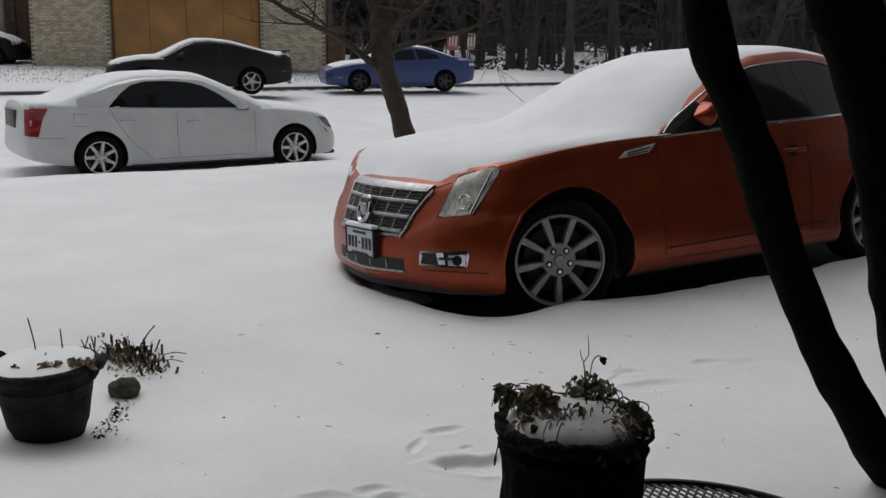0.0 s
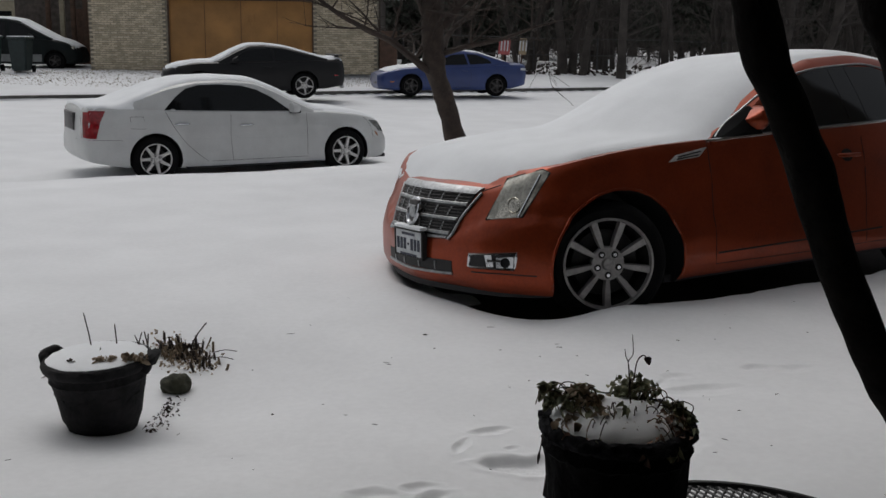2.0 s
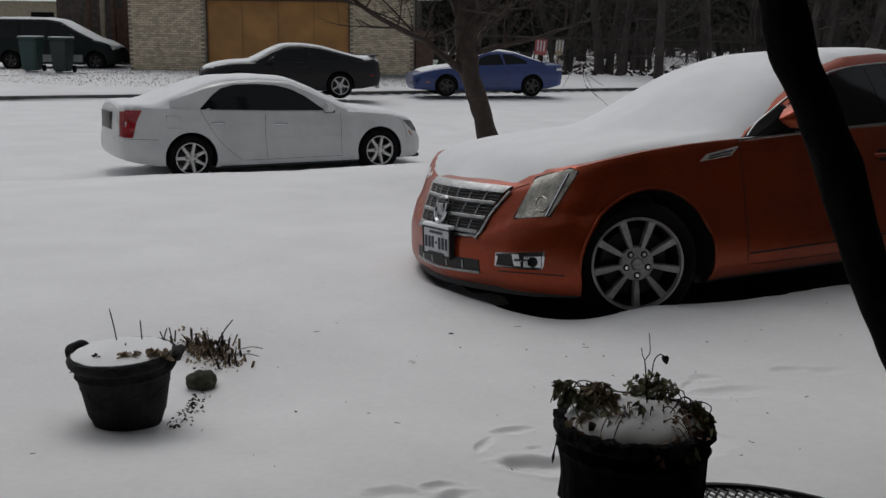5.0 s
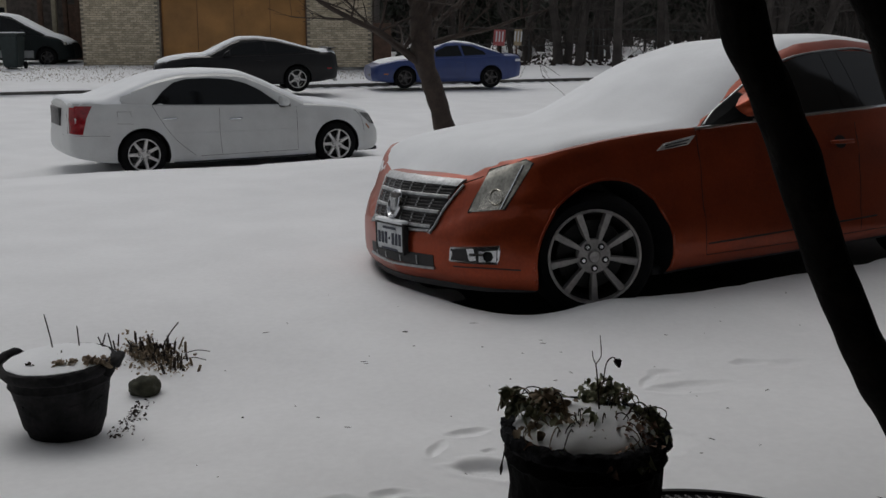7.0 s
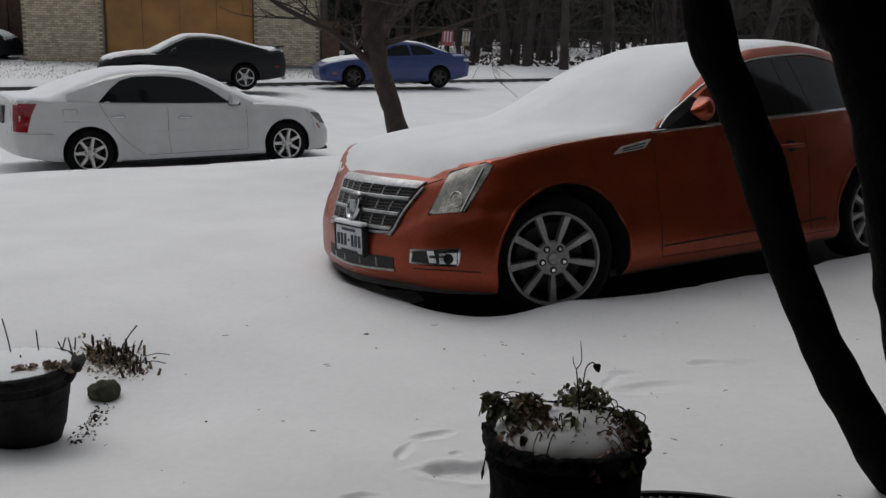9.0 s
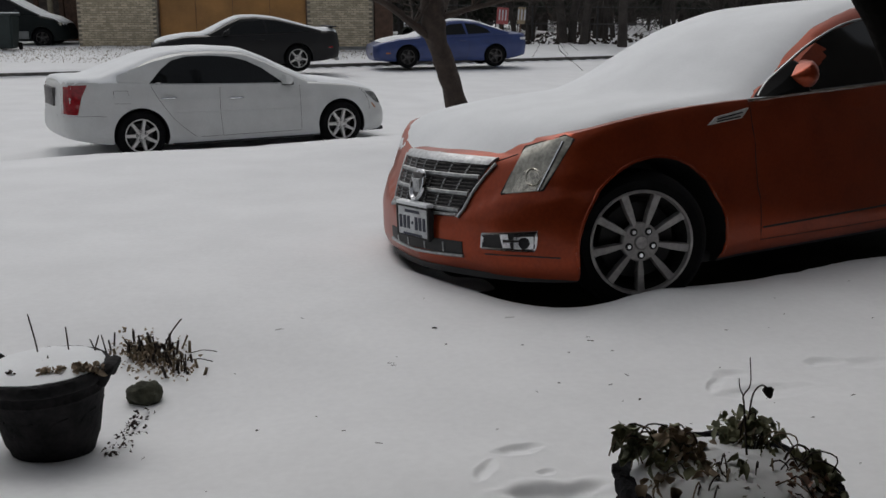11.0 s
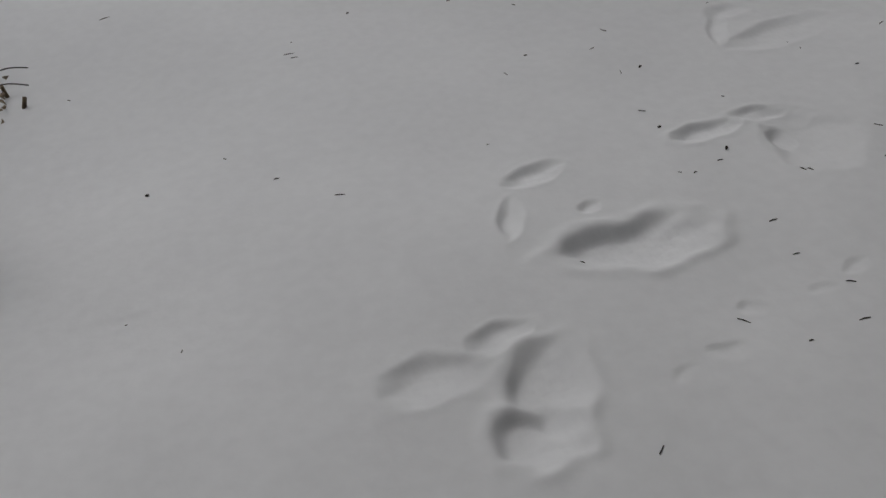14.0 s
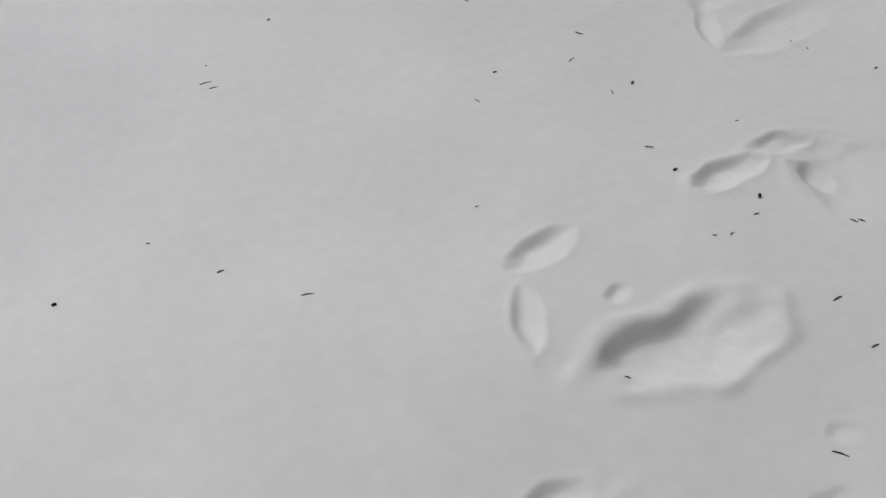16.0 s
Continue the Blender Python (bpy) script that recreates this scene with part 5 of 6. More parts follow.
def pot(name, m, rim_r, base_r, h, label, rough=0.004, clay=None, edge=None):
    ob = thing(name, m, label, "plant pot")
    part("bowl", lathe(bmesh.new(), [(0.0, 0.0), (base_r, 0.0), (base_r + 0.006, 0.02), (base_r + (rim_r - base_r) * 0.2, h * 0.16), (base_r + (rim_r - base_r) * 0.22 + 0.006, h * 0.19), (base_r + (rim_r - base_r) * 0.5, h * 0.5), (base_r + (rim_r - base_r) * 0.68, h * 0.70), (base_r + (rim_r - base_r) * 0.70 + 0.008, h * 0.74), (base_r + (rim_r - base_r) * 0.74, h * 0.78), (rim_r * 0.93, h * 0.86)], 64, rough * 0.8), clay or POTM, ob)
    part("rim", lathe(bmesh.new(), [(rim_r * 0.92, h * 0.84), (rim_r * 0.98, h * 0.86), (rim_r * 1.03, h * 0.90), (rim_r * 1.04, h * 0.95), (rim_r, h * 0.99), (rim_r * 0.93, h), (rim_r * 0.86, h * 0.97), (rim_r * 0.84, h * 0.86)], 90, rough), edge or POTWORN, ob)
    return ob


# by the lawn, on the ground
LPX, LPY, LPZ = -0.575, 3.87, -0.075
lpot = pot("plant_pot", pose(LPX, LPY, LPZ, 0, -2, 20), 0.205, 0.130, 0.300, "dark grey urn-shaped pot filled with snow, on the lawn", 0.004, POTGREY, POTGREY)
for a in (140, -22):
    c, s = math.cos(radians(a)), math.sin(radians(a))
    bm = bmesh.new()
    tube(bm, spline([(0.195 * c - 0.06 * s, 0.195 * s + 0.06 * c, 0.25), (0.222 * c - 0.042 * s, 0.222 * s + 0.042 * c, 0.295), (0.224 * c, 0.224 * s, 0.300), (0.222 * c + 0.042 * s, 0.222 * s - 0.042 * c, 0.295), (0.195 * c + 0.06 * s, 0.195 * s - 0.06 * c, 0.25)], 4), [0.017] * 17, 10, 0.3)
    part("pot_handle", bm, POTGREY, lpot)
for k in range(10):
    a = 2 * math.pi * k / 10
    bm = bmesh.new()
    tube(bm, spline([(r * math.cos(a + w), r * math.sin(a + w), z) for r, w, z in ((0.150, 0, 0.08), (0.158, 0.18, 0.12), (0.166, 0.36, 0.155), (0.171, 0.62, 0.165))], 4), [0.0045] * 13, 6, 0.3)
    part("relief_swag", bm, POTGREY, lpot)
bm = lathe(bmesh.new(), [(0.198, 0.280), (0.190, 0.300), (0.16, 0.308), (0.10, 0.314), (0.03, 0.318), (0.001, 0.319)], 44, 0.006)
sn = part("snow_fill", bm, SNOW_CAR)
sn.matrix_world = pose(LPX, LPY, LPZ + 0.002, 0, -2, 20)
tagged(sn, "snow heaped level with the pot's rim", "snow")


def sprigs(name, label, spots, material, rng, size, n, up=0.4):
    bm = bmesh.new()
    for x, y, z in spots:
        for _ in range(n):
            w = (rng.uniform(-1, 1), rng.uniform(-1, 1), rng.uniform(-0.2, 1) * up * 2)
            leaf(bm, (x + rng.gauss(0, size * 0.5), y + rng.gauss(0, size * 0.5), z + rng.uniform(0, size * 0.8)), w, size * rng.uniform(0.6, 1.2), rng)
    return tagged(part(name, bm, material, smooth=60), label, "plant")


rng = random.Random(11)
sprigs("dried_plant", "dry brown curled leaves poking through snow", [(LPX + 0.03, LPY - 0.11, LPZ + 0.308), (LPX + 0.07, LPY - 0.10, LPZ + 0.308)], DRYLEAF, rng, 0.020, 26)
sprigs("dried_plant", "dry brown curled leaves at the pot's edge", [(LPX + 0.13, LPY - 0.095, LPZ + 0.31), (LPX + 0.17, LPY - 0.08, LPZ + 0.30)], DRYLEAF, rng, 0.025, 28)
sprigs("dried_plant", "frosted grey tuft in the pot's snow", [(LPX - 0.08, LPY - 0.11, LPZ + 0.308)], STEM, rng, 0.014, 8)
for dx, dy, h, lean in ((-0.05, 0.08, 0.145, -0.03), (0.035, 0.09, 0.095, -0.01), (0.10, 0.10, 0.06, 0.02), (0.12, 0.09, 0.05, -0.03), (0.0, 0.0, 0.03, 0.0), (0.145, 0.09, 0.065, -0.02)):
    bm = bmesh.new()
    b = Vector((LPX + dx * 1.15, LPY + dy * 1.15, LPZ + 0.28))
    tube(bm, spline([b, b + Vector((lean * 0.3, 0, h * 0.5)), b + Vector((lean, 0.01, h + 0.02))], 4), [0.0028] * 8 + [0.0018], 5)
    tagged(part("dry_stem", bm, STEM), "thin dry stem standing in the snowy pot", "plant")

# cut stems beside the pot
CLX, CLY = -0.445, 4.75
clump = thing("dead_plant_clump", pose(0, 0, 0), "cut dead stems and frosted leaves poking through snow", "plant")
for k in range(130):
    x = CLX + 0.02 + rng.gauss(0, 0.085)
    y = CLY - 0.03 + rng.gauss(0, 0.055) - 0.45 * (x - CLX)
    z = float(ground_z(x, y))
    h = rng.uniform(0.012, 0.065)
    bm = bmesh.new()
    ln = Vector((rng.gauss(0, 0.25), rng.gauss(0, 0.25), 1)).normalized()
    b = Vector((x, y, z - 0.02))
    r = rng.uniform(0.003, 0.0075)
    tube(bm, [b, b + ln * h * 0.6, b + ln * (h + 0.02)], [r, r, r * 0.9], 6, 0.3)
    part("cut_stem", bm, STRAW if rng.random() < 0.35 else STEM, clump, smooth=0)
bm = bmesh.new()
for k in range(420):
    x = CLX - 0.01 + rng.gauss(0, 0.080)
    y = CLY - 0.06 + rng.gauss(0, 0.085) - 0.5 * (x - CLX)
    leaf(bm, (x, y, float(ground_z(x, y)) + rng.uniform(0, 0.03)), (rng.uniform(-1, 1), rng.uniform(-1, 1), rng.uniform(-0.2, 0.6)), rng.uniform(0.008, 0.019), rng)
part("dead_leaves", bm, DRYLEAF, clump)
bm = bmesh.new()
for k in range(90):
    x, y = LPX + 0.17 + abs(rng.gauss(0, 0.045)), LPY + rng.uniform(-0.08, 0.36)
    leaf(bm, (x, y, float(ground_z(x, y)) + rng.uniform(0, 0.02)), (rng.uniform(-1, 1), rng.uniform(-1, 1), rng.uniform(-0.2, 0.6)), rng.uniform(0.008, 0.018), rng)
part("dead_leaves", bm, STEM, clump)
for a, b, r in (((-0.42, 4.80, -0.03), (-0.34, 4.81, 0.09), 0.0035), ((-0.29, 4.72, -0.03), (-0.18, 4.71, -0.022), 0.002), ((-0.29, 4.64, -0.035), (-0.18, 4.61, -0.03), 0.002), ((-1.00, 4.36, -0.045), (-0.92, 4.42, -0.04), 0.0025)):
    bm = bmesh.new()
    tube(bm, spline([a, (Vector(a) + Vector(b)) / 2 + Vector((0, 0, 0.01)), b], 3), [r] * 7, 5)
    part("twig", bm, STEM, clump)
bm = bmesh.new()
bmesh.ops.create_icosphere(bm, subdivisions=4, radius=1)
for v in bm.verts:
    q = v.co.copy()
    v.co = Vector((q.x * 0.070, q.y * 0.055, q.z * 0.052)) * (1 + 0.22 * noise.noise(q * 1.7) + 0.06 * noise.noise(q * 6))
stone = part("stone", bm, STONE)
stone.matrix_world = pose(-0.385, 4.33, float(ground_z(-0.385, 4.33)) + 0.025)
tagged(stone, "rounded mossy stone dusted with snow beside the pot", "stone")

# on the patio table, near
NPX, NPY, NPZ, NK = 1.092, 2.067, 0.425, 1.22
pot("plant_pot", pose(NPX, NPY, NPZ, 0, 0, 40), 0.168, 0.142, 0.238, "weathered black pot with wilted plants and snow, on the table", 0.011)
bm = lathe(bmesh.new(), [(0.154, 0.205), (0.146, 0.231), (0.125, 0.248), (0.092, 0.259), (0.062, 0.267), (0.036, 0.271), (0.001, 0.273)], 48, 0.010)
sn = part("snow_fill", bm, SNOW_CAR)
sn.matrix_world = pose(NPX, NPY, NPZ)
tagged(sn, "lumpy snow heaped in the weathered pot", "snow")
NR = NPZ + 0.238


def plant(label, spots, seed, leaves, size, material, stems=True):
    rng = random.Random(seed)
    ob = thing("wilted_plant", pose(0, 0, 0), label, "plant")
    for x, y, z, spread in spots:
        x, y, z, spread = x * NK, y * NK, z * NK, spread * NK
        for _ in range(leaves):
            bm = bmesh.new()
            c = Vector((NPX + x + rng.gauss(0, spread), NPY + y + rng.gauss(0, spread), NR + z + rng.uniform(-0.25, 0.8) * spread))
            leaf(bm, c, (rng.uniform(-1, 1), rng.uniform(-1, 1), rng.uniform(-1.0, 0.3)), size * NK * rng.uniform(0.65, 1.25), rng, 0.7)
            part("leaf", bm, material, ob, smooth=60)
        if stems:
            for _ in range(3):
                b = Vector((NPX + x * 0.6, NPY + y * 0.6, NR - NK * 0.01))
                t = Vector((NPX + x + rng.gauss(0, spread * 1.3), NPY + y + rng.gauss(0, spread * 1.3), NR + z + rng.uniform(-0.02, 0.03)))
                bm = bmesh.new()
                tube(bm, spline([b, (b + t) / 2 + Vector((0, 0, 0.03)), t, t + Vector((rng.gauss(0, 0.015), 0, -0.025))], 3), [0.0013] * 10, 4)
                part("stalk", bm, STEM if rng.random() < 0.6 else STRAW, ob)
    return ob


plant("drooping wilted green-brown leaves in the pot", [(-0.100, 0.03, 0.030, 0.013), (-0.080, -0.005, 0.026, 0.014), (-0.058, 0.045, 0.034, 0.013), (-0.035, -0.03, 0.018, 0.013), (-0.022, -0.065, 0.002, 0.014), (-0.040, -0.092, -0.010, 0.014), (-0.008, -0.085, -0.004, 0.012)], 3, 24, 0.0135, LEAF)
plant("limp tan and brown leaves among the green ones", [(-0.065, 0.02, 0.040, 0.015), (-0.05, 0.0, 0.030, 0.014), (-0.085, -0.045, 0.006, 0.014), (-0.03, -0.03, 0.02, 0.012)], 13, 22, 0.014, DRYLEAF)
plant("wilted dark green leaves with a drooping flower head", [(0.015, 0.055, 0.036, 0.014), (0.040, 0.06, 0.046, 0.014), (0.066, 0.05, 0.036, 0.014), (0.05, 0.02, 0.018, 0.013)], 4, 28, 0.0135, LEAF)
plant("shrivelled red-brown leaves at the pot's rim", [(0.048, -0.050, 0.008, 0.014), (0.075, -0.045, 0.008, 0.015), (0.045, -0.082, -0.008, 0.013), (0.085, -0.07, -0.004, 0.013)], 6, 30, 0.0125, RUSTLEAF)
plant("curled leaf sprays hanging over the rim", [(0.105, 0.0, 0.018, 0.010), (0.118, -0.02, 0.006, 0.010), (-0.120, 0.03, 0.046, 0.008), (-0.122, 0.02, 0.028, 0.008), (0.105, -0.055, -0.004, 0.011), (0.075, -0.09, -0.018, 0.012)], 8, 14, 0.015, LEAF)
plant("dark leaves lying on the pot's snow", [(0.005, -0.045, 0.030, 0.005)], 9, 6, 0.016, LEAF, False)
plant("frosted brown leaf scraps along the pot's front edge", [(-0.075, -0.085, -0.010, 0.014), (0.015, -0.112, -0.020, 0.014), (0.055, -0.10, -0.016, 0.012), (-0.01, -0.055, 0.014, 0.010)], 17, 14, 0.012, RUSTLEAF)
bm = bmesh.new()
tube(bm, spline([(NPX + NK * 0.020, NPY - NK * 0.01, NR + NK * 0.03), (NPX + NK * 0.016, NPY, NR + NK * 0.09), (NPX + NK * 0.014, NPY, NR + NK * 0.105), (NPX + NK * 0.022, NPY, NR + NK * 0.12), (NPX + NK * 0.019, NPY, NR + NK * 0.155)], 4), [0.0019 - 0.00007 * k for k in range(17)], 5)
tube(bm, spline([(NPX + NK * 0.014, NPY, NR + NK * 0.105), (NPX + NK * 0.009, NPY, NR + NK * 0.115), (NPX + NK * 0.007, NPY, NR + NK * 0.128)], 3), [0.0013 - 0.0001 * k for k in range(7)], 5)
tagged(part("dry_stem", bm, STEM), "upright dark forked twig in the pot", "plant")
bm = bmesh.new()
tube(bm, spline([(NPX + NK * 0.033, NPY + NK * 0.03, NR + NK * 0.06), (NPX + NK * 0.037, NPY + NK * 0.03, NR + NK * 0.095), (NPX + NK * 0.048, NPY + NK * 0.03, NR + NK * 0.107), (NPX + NK * 0.056, NPY + NK * 0.03, NR + NK * 0.098)], 4), [0.0015] * 13, 5)
rng = random.Random(2)
for _ in range(7):
    leaf(bm, (NPX + NK * 0.055, NPY + NK * 0.03, NR + NK * 0.104), (rng.uniform(-0.3, 1), rng.uniform(-1, 1), -1), 0.013, rng, 0.2)
tagged(part("seed_head", bm, STEM), "drooping dark seed head on a bent stalk", "plant")
bm = bmesh.new()
tube(bm, spline([(NPX - NK * 0.13, NPY, NR + NK * 0.0), (NPX - NK * 0.135, NPY, NR - NK * 0.04), (NPX - NK * 0.14, NPY, NR - NK * 0.07)], 4), [0.0015] * 9, 5)
tube(bm, [(NPX - NK * 0.14, NPY, NR - NK * 0.065), (NPX - NK * 0.141, NPY, NR - NK * 0.078), (NPX - NK * 0.142, NPY, NR - NK * 0.09)], [0.001, 0.004, 0.001], 6)
tagged(part("hanging_tendril", bm, STEM), "thin tendril hanging from the pot's rim", "plant")

# black metal mesh table
TBX, TBY, TBZ, TBR = 1.33, 1.86, 0.414, 0.40
table = thing("patio_table", pose(0, 0, 0), "round black metal mesh patio table", "table")
bm = bmesh.new()
tube(bm, [(TBX + TBR * math.cos(a), TBY + TBR * math.sin(a), TBZ) for a in np.linspace(0, 2 * math.pi, 65)], [0.011] * 65, 8, 0, False)
part("table_rim", bm, IRON, table)
bm = bmesh.new()
stp = 0.017
for k in range(-int(TBR / stp) - 1, int(TBR / stp) + 2):
    for sg in (1, -1):
        o = k * stp * 1.3
        pts = []
        for t in np.arange(-TBR, TBR, 0.012):
            x, y = o + sg * t * 0.55, t
            if math.hypot(x, y) < TBR:
                pts.append((TBX + x, TBY + y, TBZ))
        if len(pts) > 1:
            tube(bm, [pts[0], pts[-1]], [0.0032, 0.0032], 4, 0, False)
part("mesh_top", bm, IRON, table)
for a in (45, 135, 225, 315):
    c, s = math.cos(radians(a)), math.sin(radians(a))
    bm = bmesh.new()
    tube(bm, spline([(TBX + 0.28 * c, TBY + 0.28 * s, TBZ - 0.01), (TBX + 0.22 * c, TBY + 0.22 * s, 0.25), (TBX + 0.30 * c, TBY + 0.30 * s, 0.0)], 5), [0.011] * 11, 8)
    part("leg", bm, IRON, table)

# ---------------------------------------------------------------- litter on the snow
rng = random.Random(21)
for x, y, ln, a, r in ((0.725, 4.897, 0.035, 0, 0.008), (0.766, 4.687, 0.014, 30, 0.005), (0.541, 4.477, 0.045, 0, 0.0025), (0.509, 3.706, 0.036, -15, 0.0025), (0.087, 3.932, 0.014, 10, 0.007), (1.428, 4.032, 0.015, 30, 0.007), (1.319, 3.711, 0.013, 5, 0.007), (1.420, 3.565, 0.015, 50, 0.009), (1.362, 3.272, 0.030, 5, 0.003),
                        (1.344, 3.156, 0.024, 0, 0.003), (1.129, 3.003, 0.038, -50, 0.003), (1.391, 3.038, 0.028, -30, 0.0032), (1.342, 2.928, 0.036, 0, 0.003), (0.923, 3.284, 0.015, -50, 0.003), (1.536, 3.423, 0.022, -65, 0.003), (1.551, 3.417, 0.022, -60, 0.003), (1.298, 3.495, 0.018, 25, 0.0025), (1.378, 3.522, 0.02, 0, 0.0025),
                        (0.054, 4.939, 0.06, 20, 0.0025), (1.081, 4.659, 0.016, 0, 0.004), (1.167, 4.220, 0.014, 0, 0.004), (1.429, 4.535, 0.018, -20, 0.003), (1.356, 4.659, 0.022, 0, 0.003), (0.388, 3.856, 0.02, 5, 0.003), (1.971, 3.828, 0.016, 0, 0.004), (2.195, 4.027, 0.035, 30, 0.003), (0.285, 4.007, 0.012, -40, 0.003), (1.749, 3.406, 0.02, 0, 0.003),
                        (1.213, 2.909, 0.014, 0, 0.003), (1.493, 2.984, 0.032, -80, 0.003), (1.333, 2.827, 0.016, 25, 0.003), (1.066, 5.026, 0.06, 5, 0.0025), (1.369, 4.651, 0.018, 0, 0.004), (0.552, 4.450, 0.03, 0, 0.0025)):
    z, r, ln = float(ground_z(x, y)), r * 0.48, ln * 0.68
    c, s = math.cos(radians(a)) * ln / 2, math.sin(radians(a)) * ln / 2
    bm = bmesh.new()
    tube(bm, [(x - c, y - s, z + r * 0.6), (x, y + ln * 0.06, z + r * 0.9), (x + c, y + s, z + r * 0.6)], [r * 0.7, r, r * 0.6], 6, 0.4)
    tagged(part("twig", bm, STEM), "small dark twig fragment on the snow", "twig", "twigs on the snow")
bm = bmesh.new()
for k in range(50):
    x, y = rng.uniform(-0.8, 3.6), 2.4 + 3.3 * rng.random() ** 1.2
    if rng.random() < 0.5:
        x = rng.uniform(1.2, 2.6)
    z, a, ln = float(ground_z(x, y)), rng.uniform(0, 6.3), rng.uniform(0.004, 0.022)
    tube(bm, [(x, y, z + 0.001), (x + ln * math.cos(a), y + ln * math.sin(a), z + 0.002)], [0.0013, 0.0009], 4)
tagged(part("leaf_litter", bm, STEM), "scattered bits of dark leaf litter on snow", "litter", kind="stuff")

# ---------------------------------------------------------------- house across the street
HY = 36.0
house = thing("house", pose(0, 0, 0), "low brick ranch house with a wide brown garage door", "house")
HB = 0.02


def brick_wall(name, x0, x1, y, z0, z1, ob):
    w = part(name, boxed(((x0 + x1) / 2, y + 0.15, (z0 + z1) / 2), (x1 - x0, 0.28, z1 - z0)), MORTAR, ob, "pale mottled brick wall")
    return w


walls = [brick_wall("wall", -10.05, -7.43, HY, HB, 2.62, house), brick_wall("wall", -2.52, -0.32, HY, HB, 2.62, house)]
part("garage_lintel", boxed((-4.975, HY + 0.16, 2.53), (4.91, 0.26, 0.19)), BROWNTRIM, house)
gar = part("garage_door", boxed((-4.975, HY + 0.14, 1.22), (4.90, 0.06, 2.42), None, 0.01), GARAGE, house, "wide brown panelled garage door")
for k in range(1, 4):
    part("panel_seam", boxed((-4.975 + (k - 2) * 1.22, HY + 0.105, 1.22), (0.012, 0.012, 2.40)), BROWNTRIM, gar)
part("latch_plate", boxed((-4.62, HY + 0.10, 1.86), (0.22, 0.03, 0.26), None, 0.01), GARAGE, gar)
for x in (-7.41, -2.54):
    part("garage_jamb", boxed((x, HY + 0.10, 1.25), (0.06, 0.10, 2.46)), BROWNTRIM, house)
part("fascia", boxed((-5.4, HY - 0.35, 2.72), (11.8, 0.05, 0.24)), BROWNTRIM, house)
part("soffit", boxed((-5.4, HY - 0.12, 2.63), (11.8, 0.5, 0.03)), SIDING, house)
bm = bmesh.new()
vs = [bm.verts.new(p) for p in ((-11.4, HY - 0.4, 2.80), (0.6, HY - 0.4, 2.80), (0.6, HY + 4.5, 4.6), (-11.4, HY + 4.5, 4.6), (0.6, HY + 9.4, 2.80), (-11.4, HY + 9.4, 2.80))]
bm.faces.new((vs[0], vs[1], vs[2], vs[3]))
bm.faces.new((vs[3], vs[2], vs[4], vs[5]))
bmesh.ops.solidify(bm, geom=list(bm.faces), thickness=0.12)
part("roof", bm, SNOW_CAR, house, "snow-covered low gable roof")
part("rear_wall", boxed((-5.2, HY + 9.0, 1.35), (9.6, 0.2, 2.7)), SIDING, house)
for x in (-10.0, -0.35):
    part("side_wall", boxed((x, HY + 4.6, 1.3), (0.2, 8.6, 2.6)), SIDING, house)
part("downpipe_screen", boxed((0.02, HY + 0.1, 0.75), (0.60, 0.30, 1.5), None, 0.02), BROWNTRIM, house, "dark brown gate panel")
# recessed entry with posts
part("entry_wall", boxed((-12.0, HY + 4.3, 1.35), (4.0, 0.2, 2.7)), SIDING, house)
for x in (-10.35, -10.75, -11.15, -11.6, -12.0, -12.5):
    part("entry_post", boxed((x, HY + (2.6 if x > -11 else 3.4), 1.3), (0.16, 0.16, 2.6), None, 0.01), TANWALL if int(-x * 20) % 3 == 0 else BROWNTRIM, house)
part("entry_door", boxed((-11.35, HY + 4.17, 1.1), (0.9, 0.05, 2.1), None, 0.01), BROWNTRIM, house)
part("entry_beam", boxed((-11.6, HY + 2.6, 2.62), (3.6, 0.2, 0.2)), BROWNTRIM, house)
# neighbour further off
nb = thing("house", pose(-20.5, 60, 0.3), "tan neighbouring house with a snowy gable roof", "house")
part("wall", boxed((0, 0, 1.3), (13, 8, 2.6)), TANWALL, nb)
bm = bmesh.new()
vs = [bm.verts.new(p) for p in ((-7, -4.5, 2.5), (7, -4.5, 2.5), (7, 0, 4.2), (-7, 0, 4.2), (7, 4.5, 2.5), (-7, 4.5, 2.5))]
for q in ((0, 1, 2, 3), (3, 2, 4, 5), (0, 3, 5), (1, 4, 2)):
    bm.faces.new([vs[i] for i in q])
part("roof", bm, SNOW_CAR, nb)
for k in range(3):
    part("window", boxed((-3 + 3 * k, -4.01, 1.4), (1.2, 0.06, 1.1)), GLASS, nb)

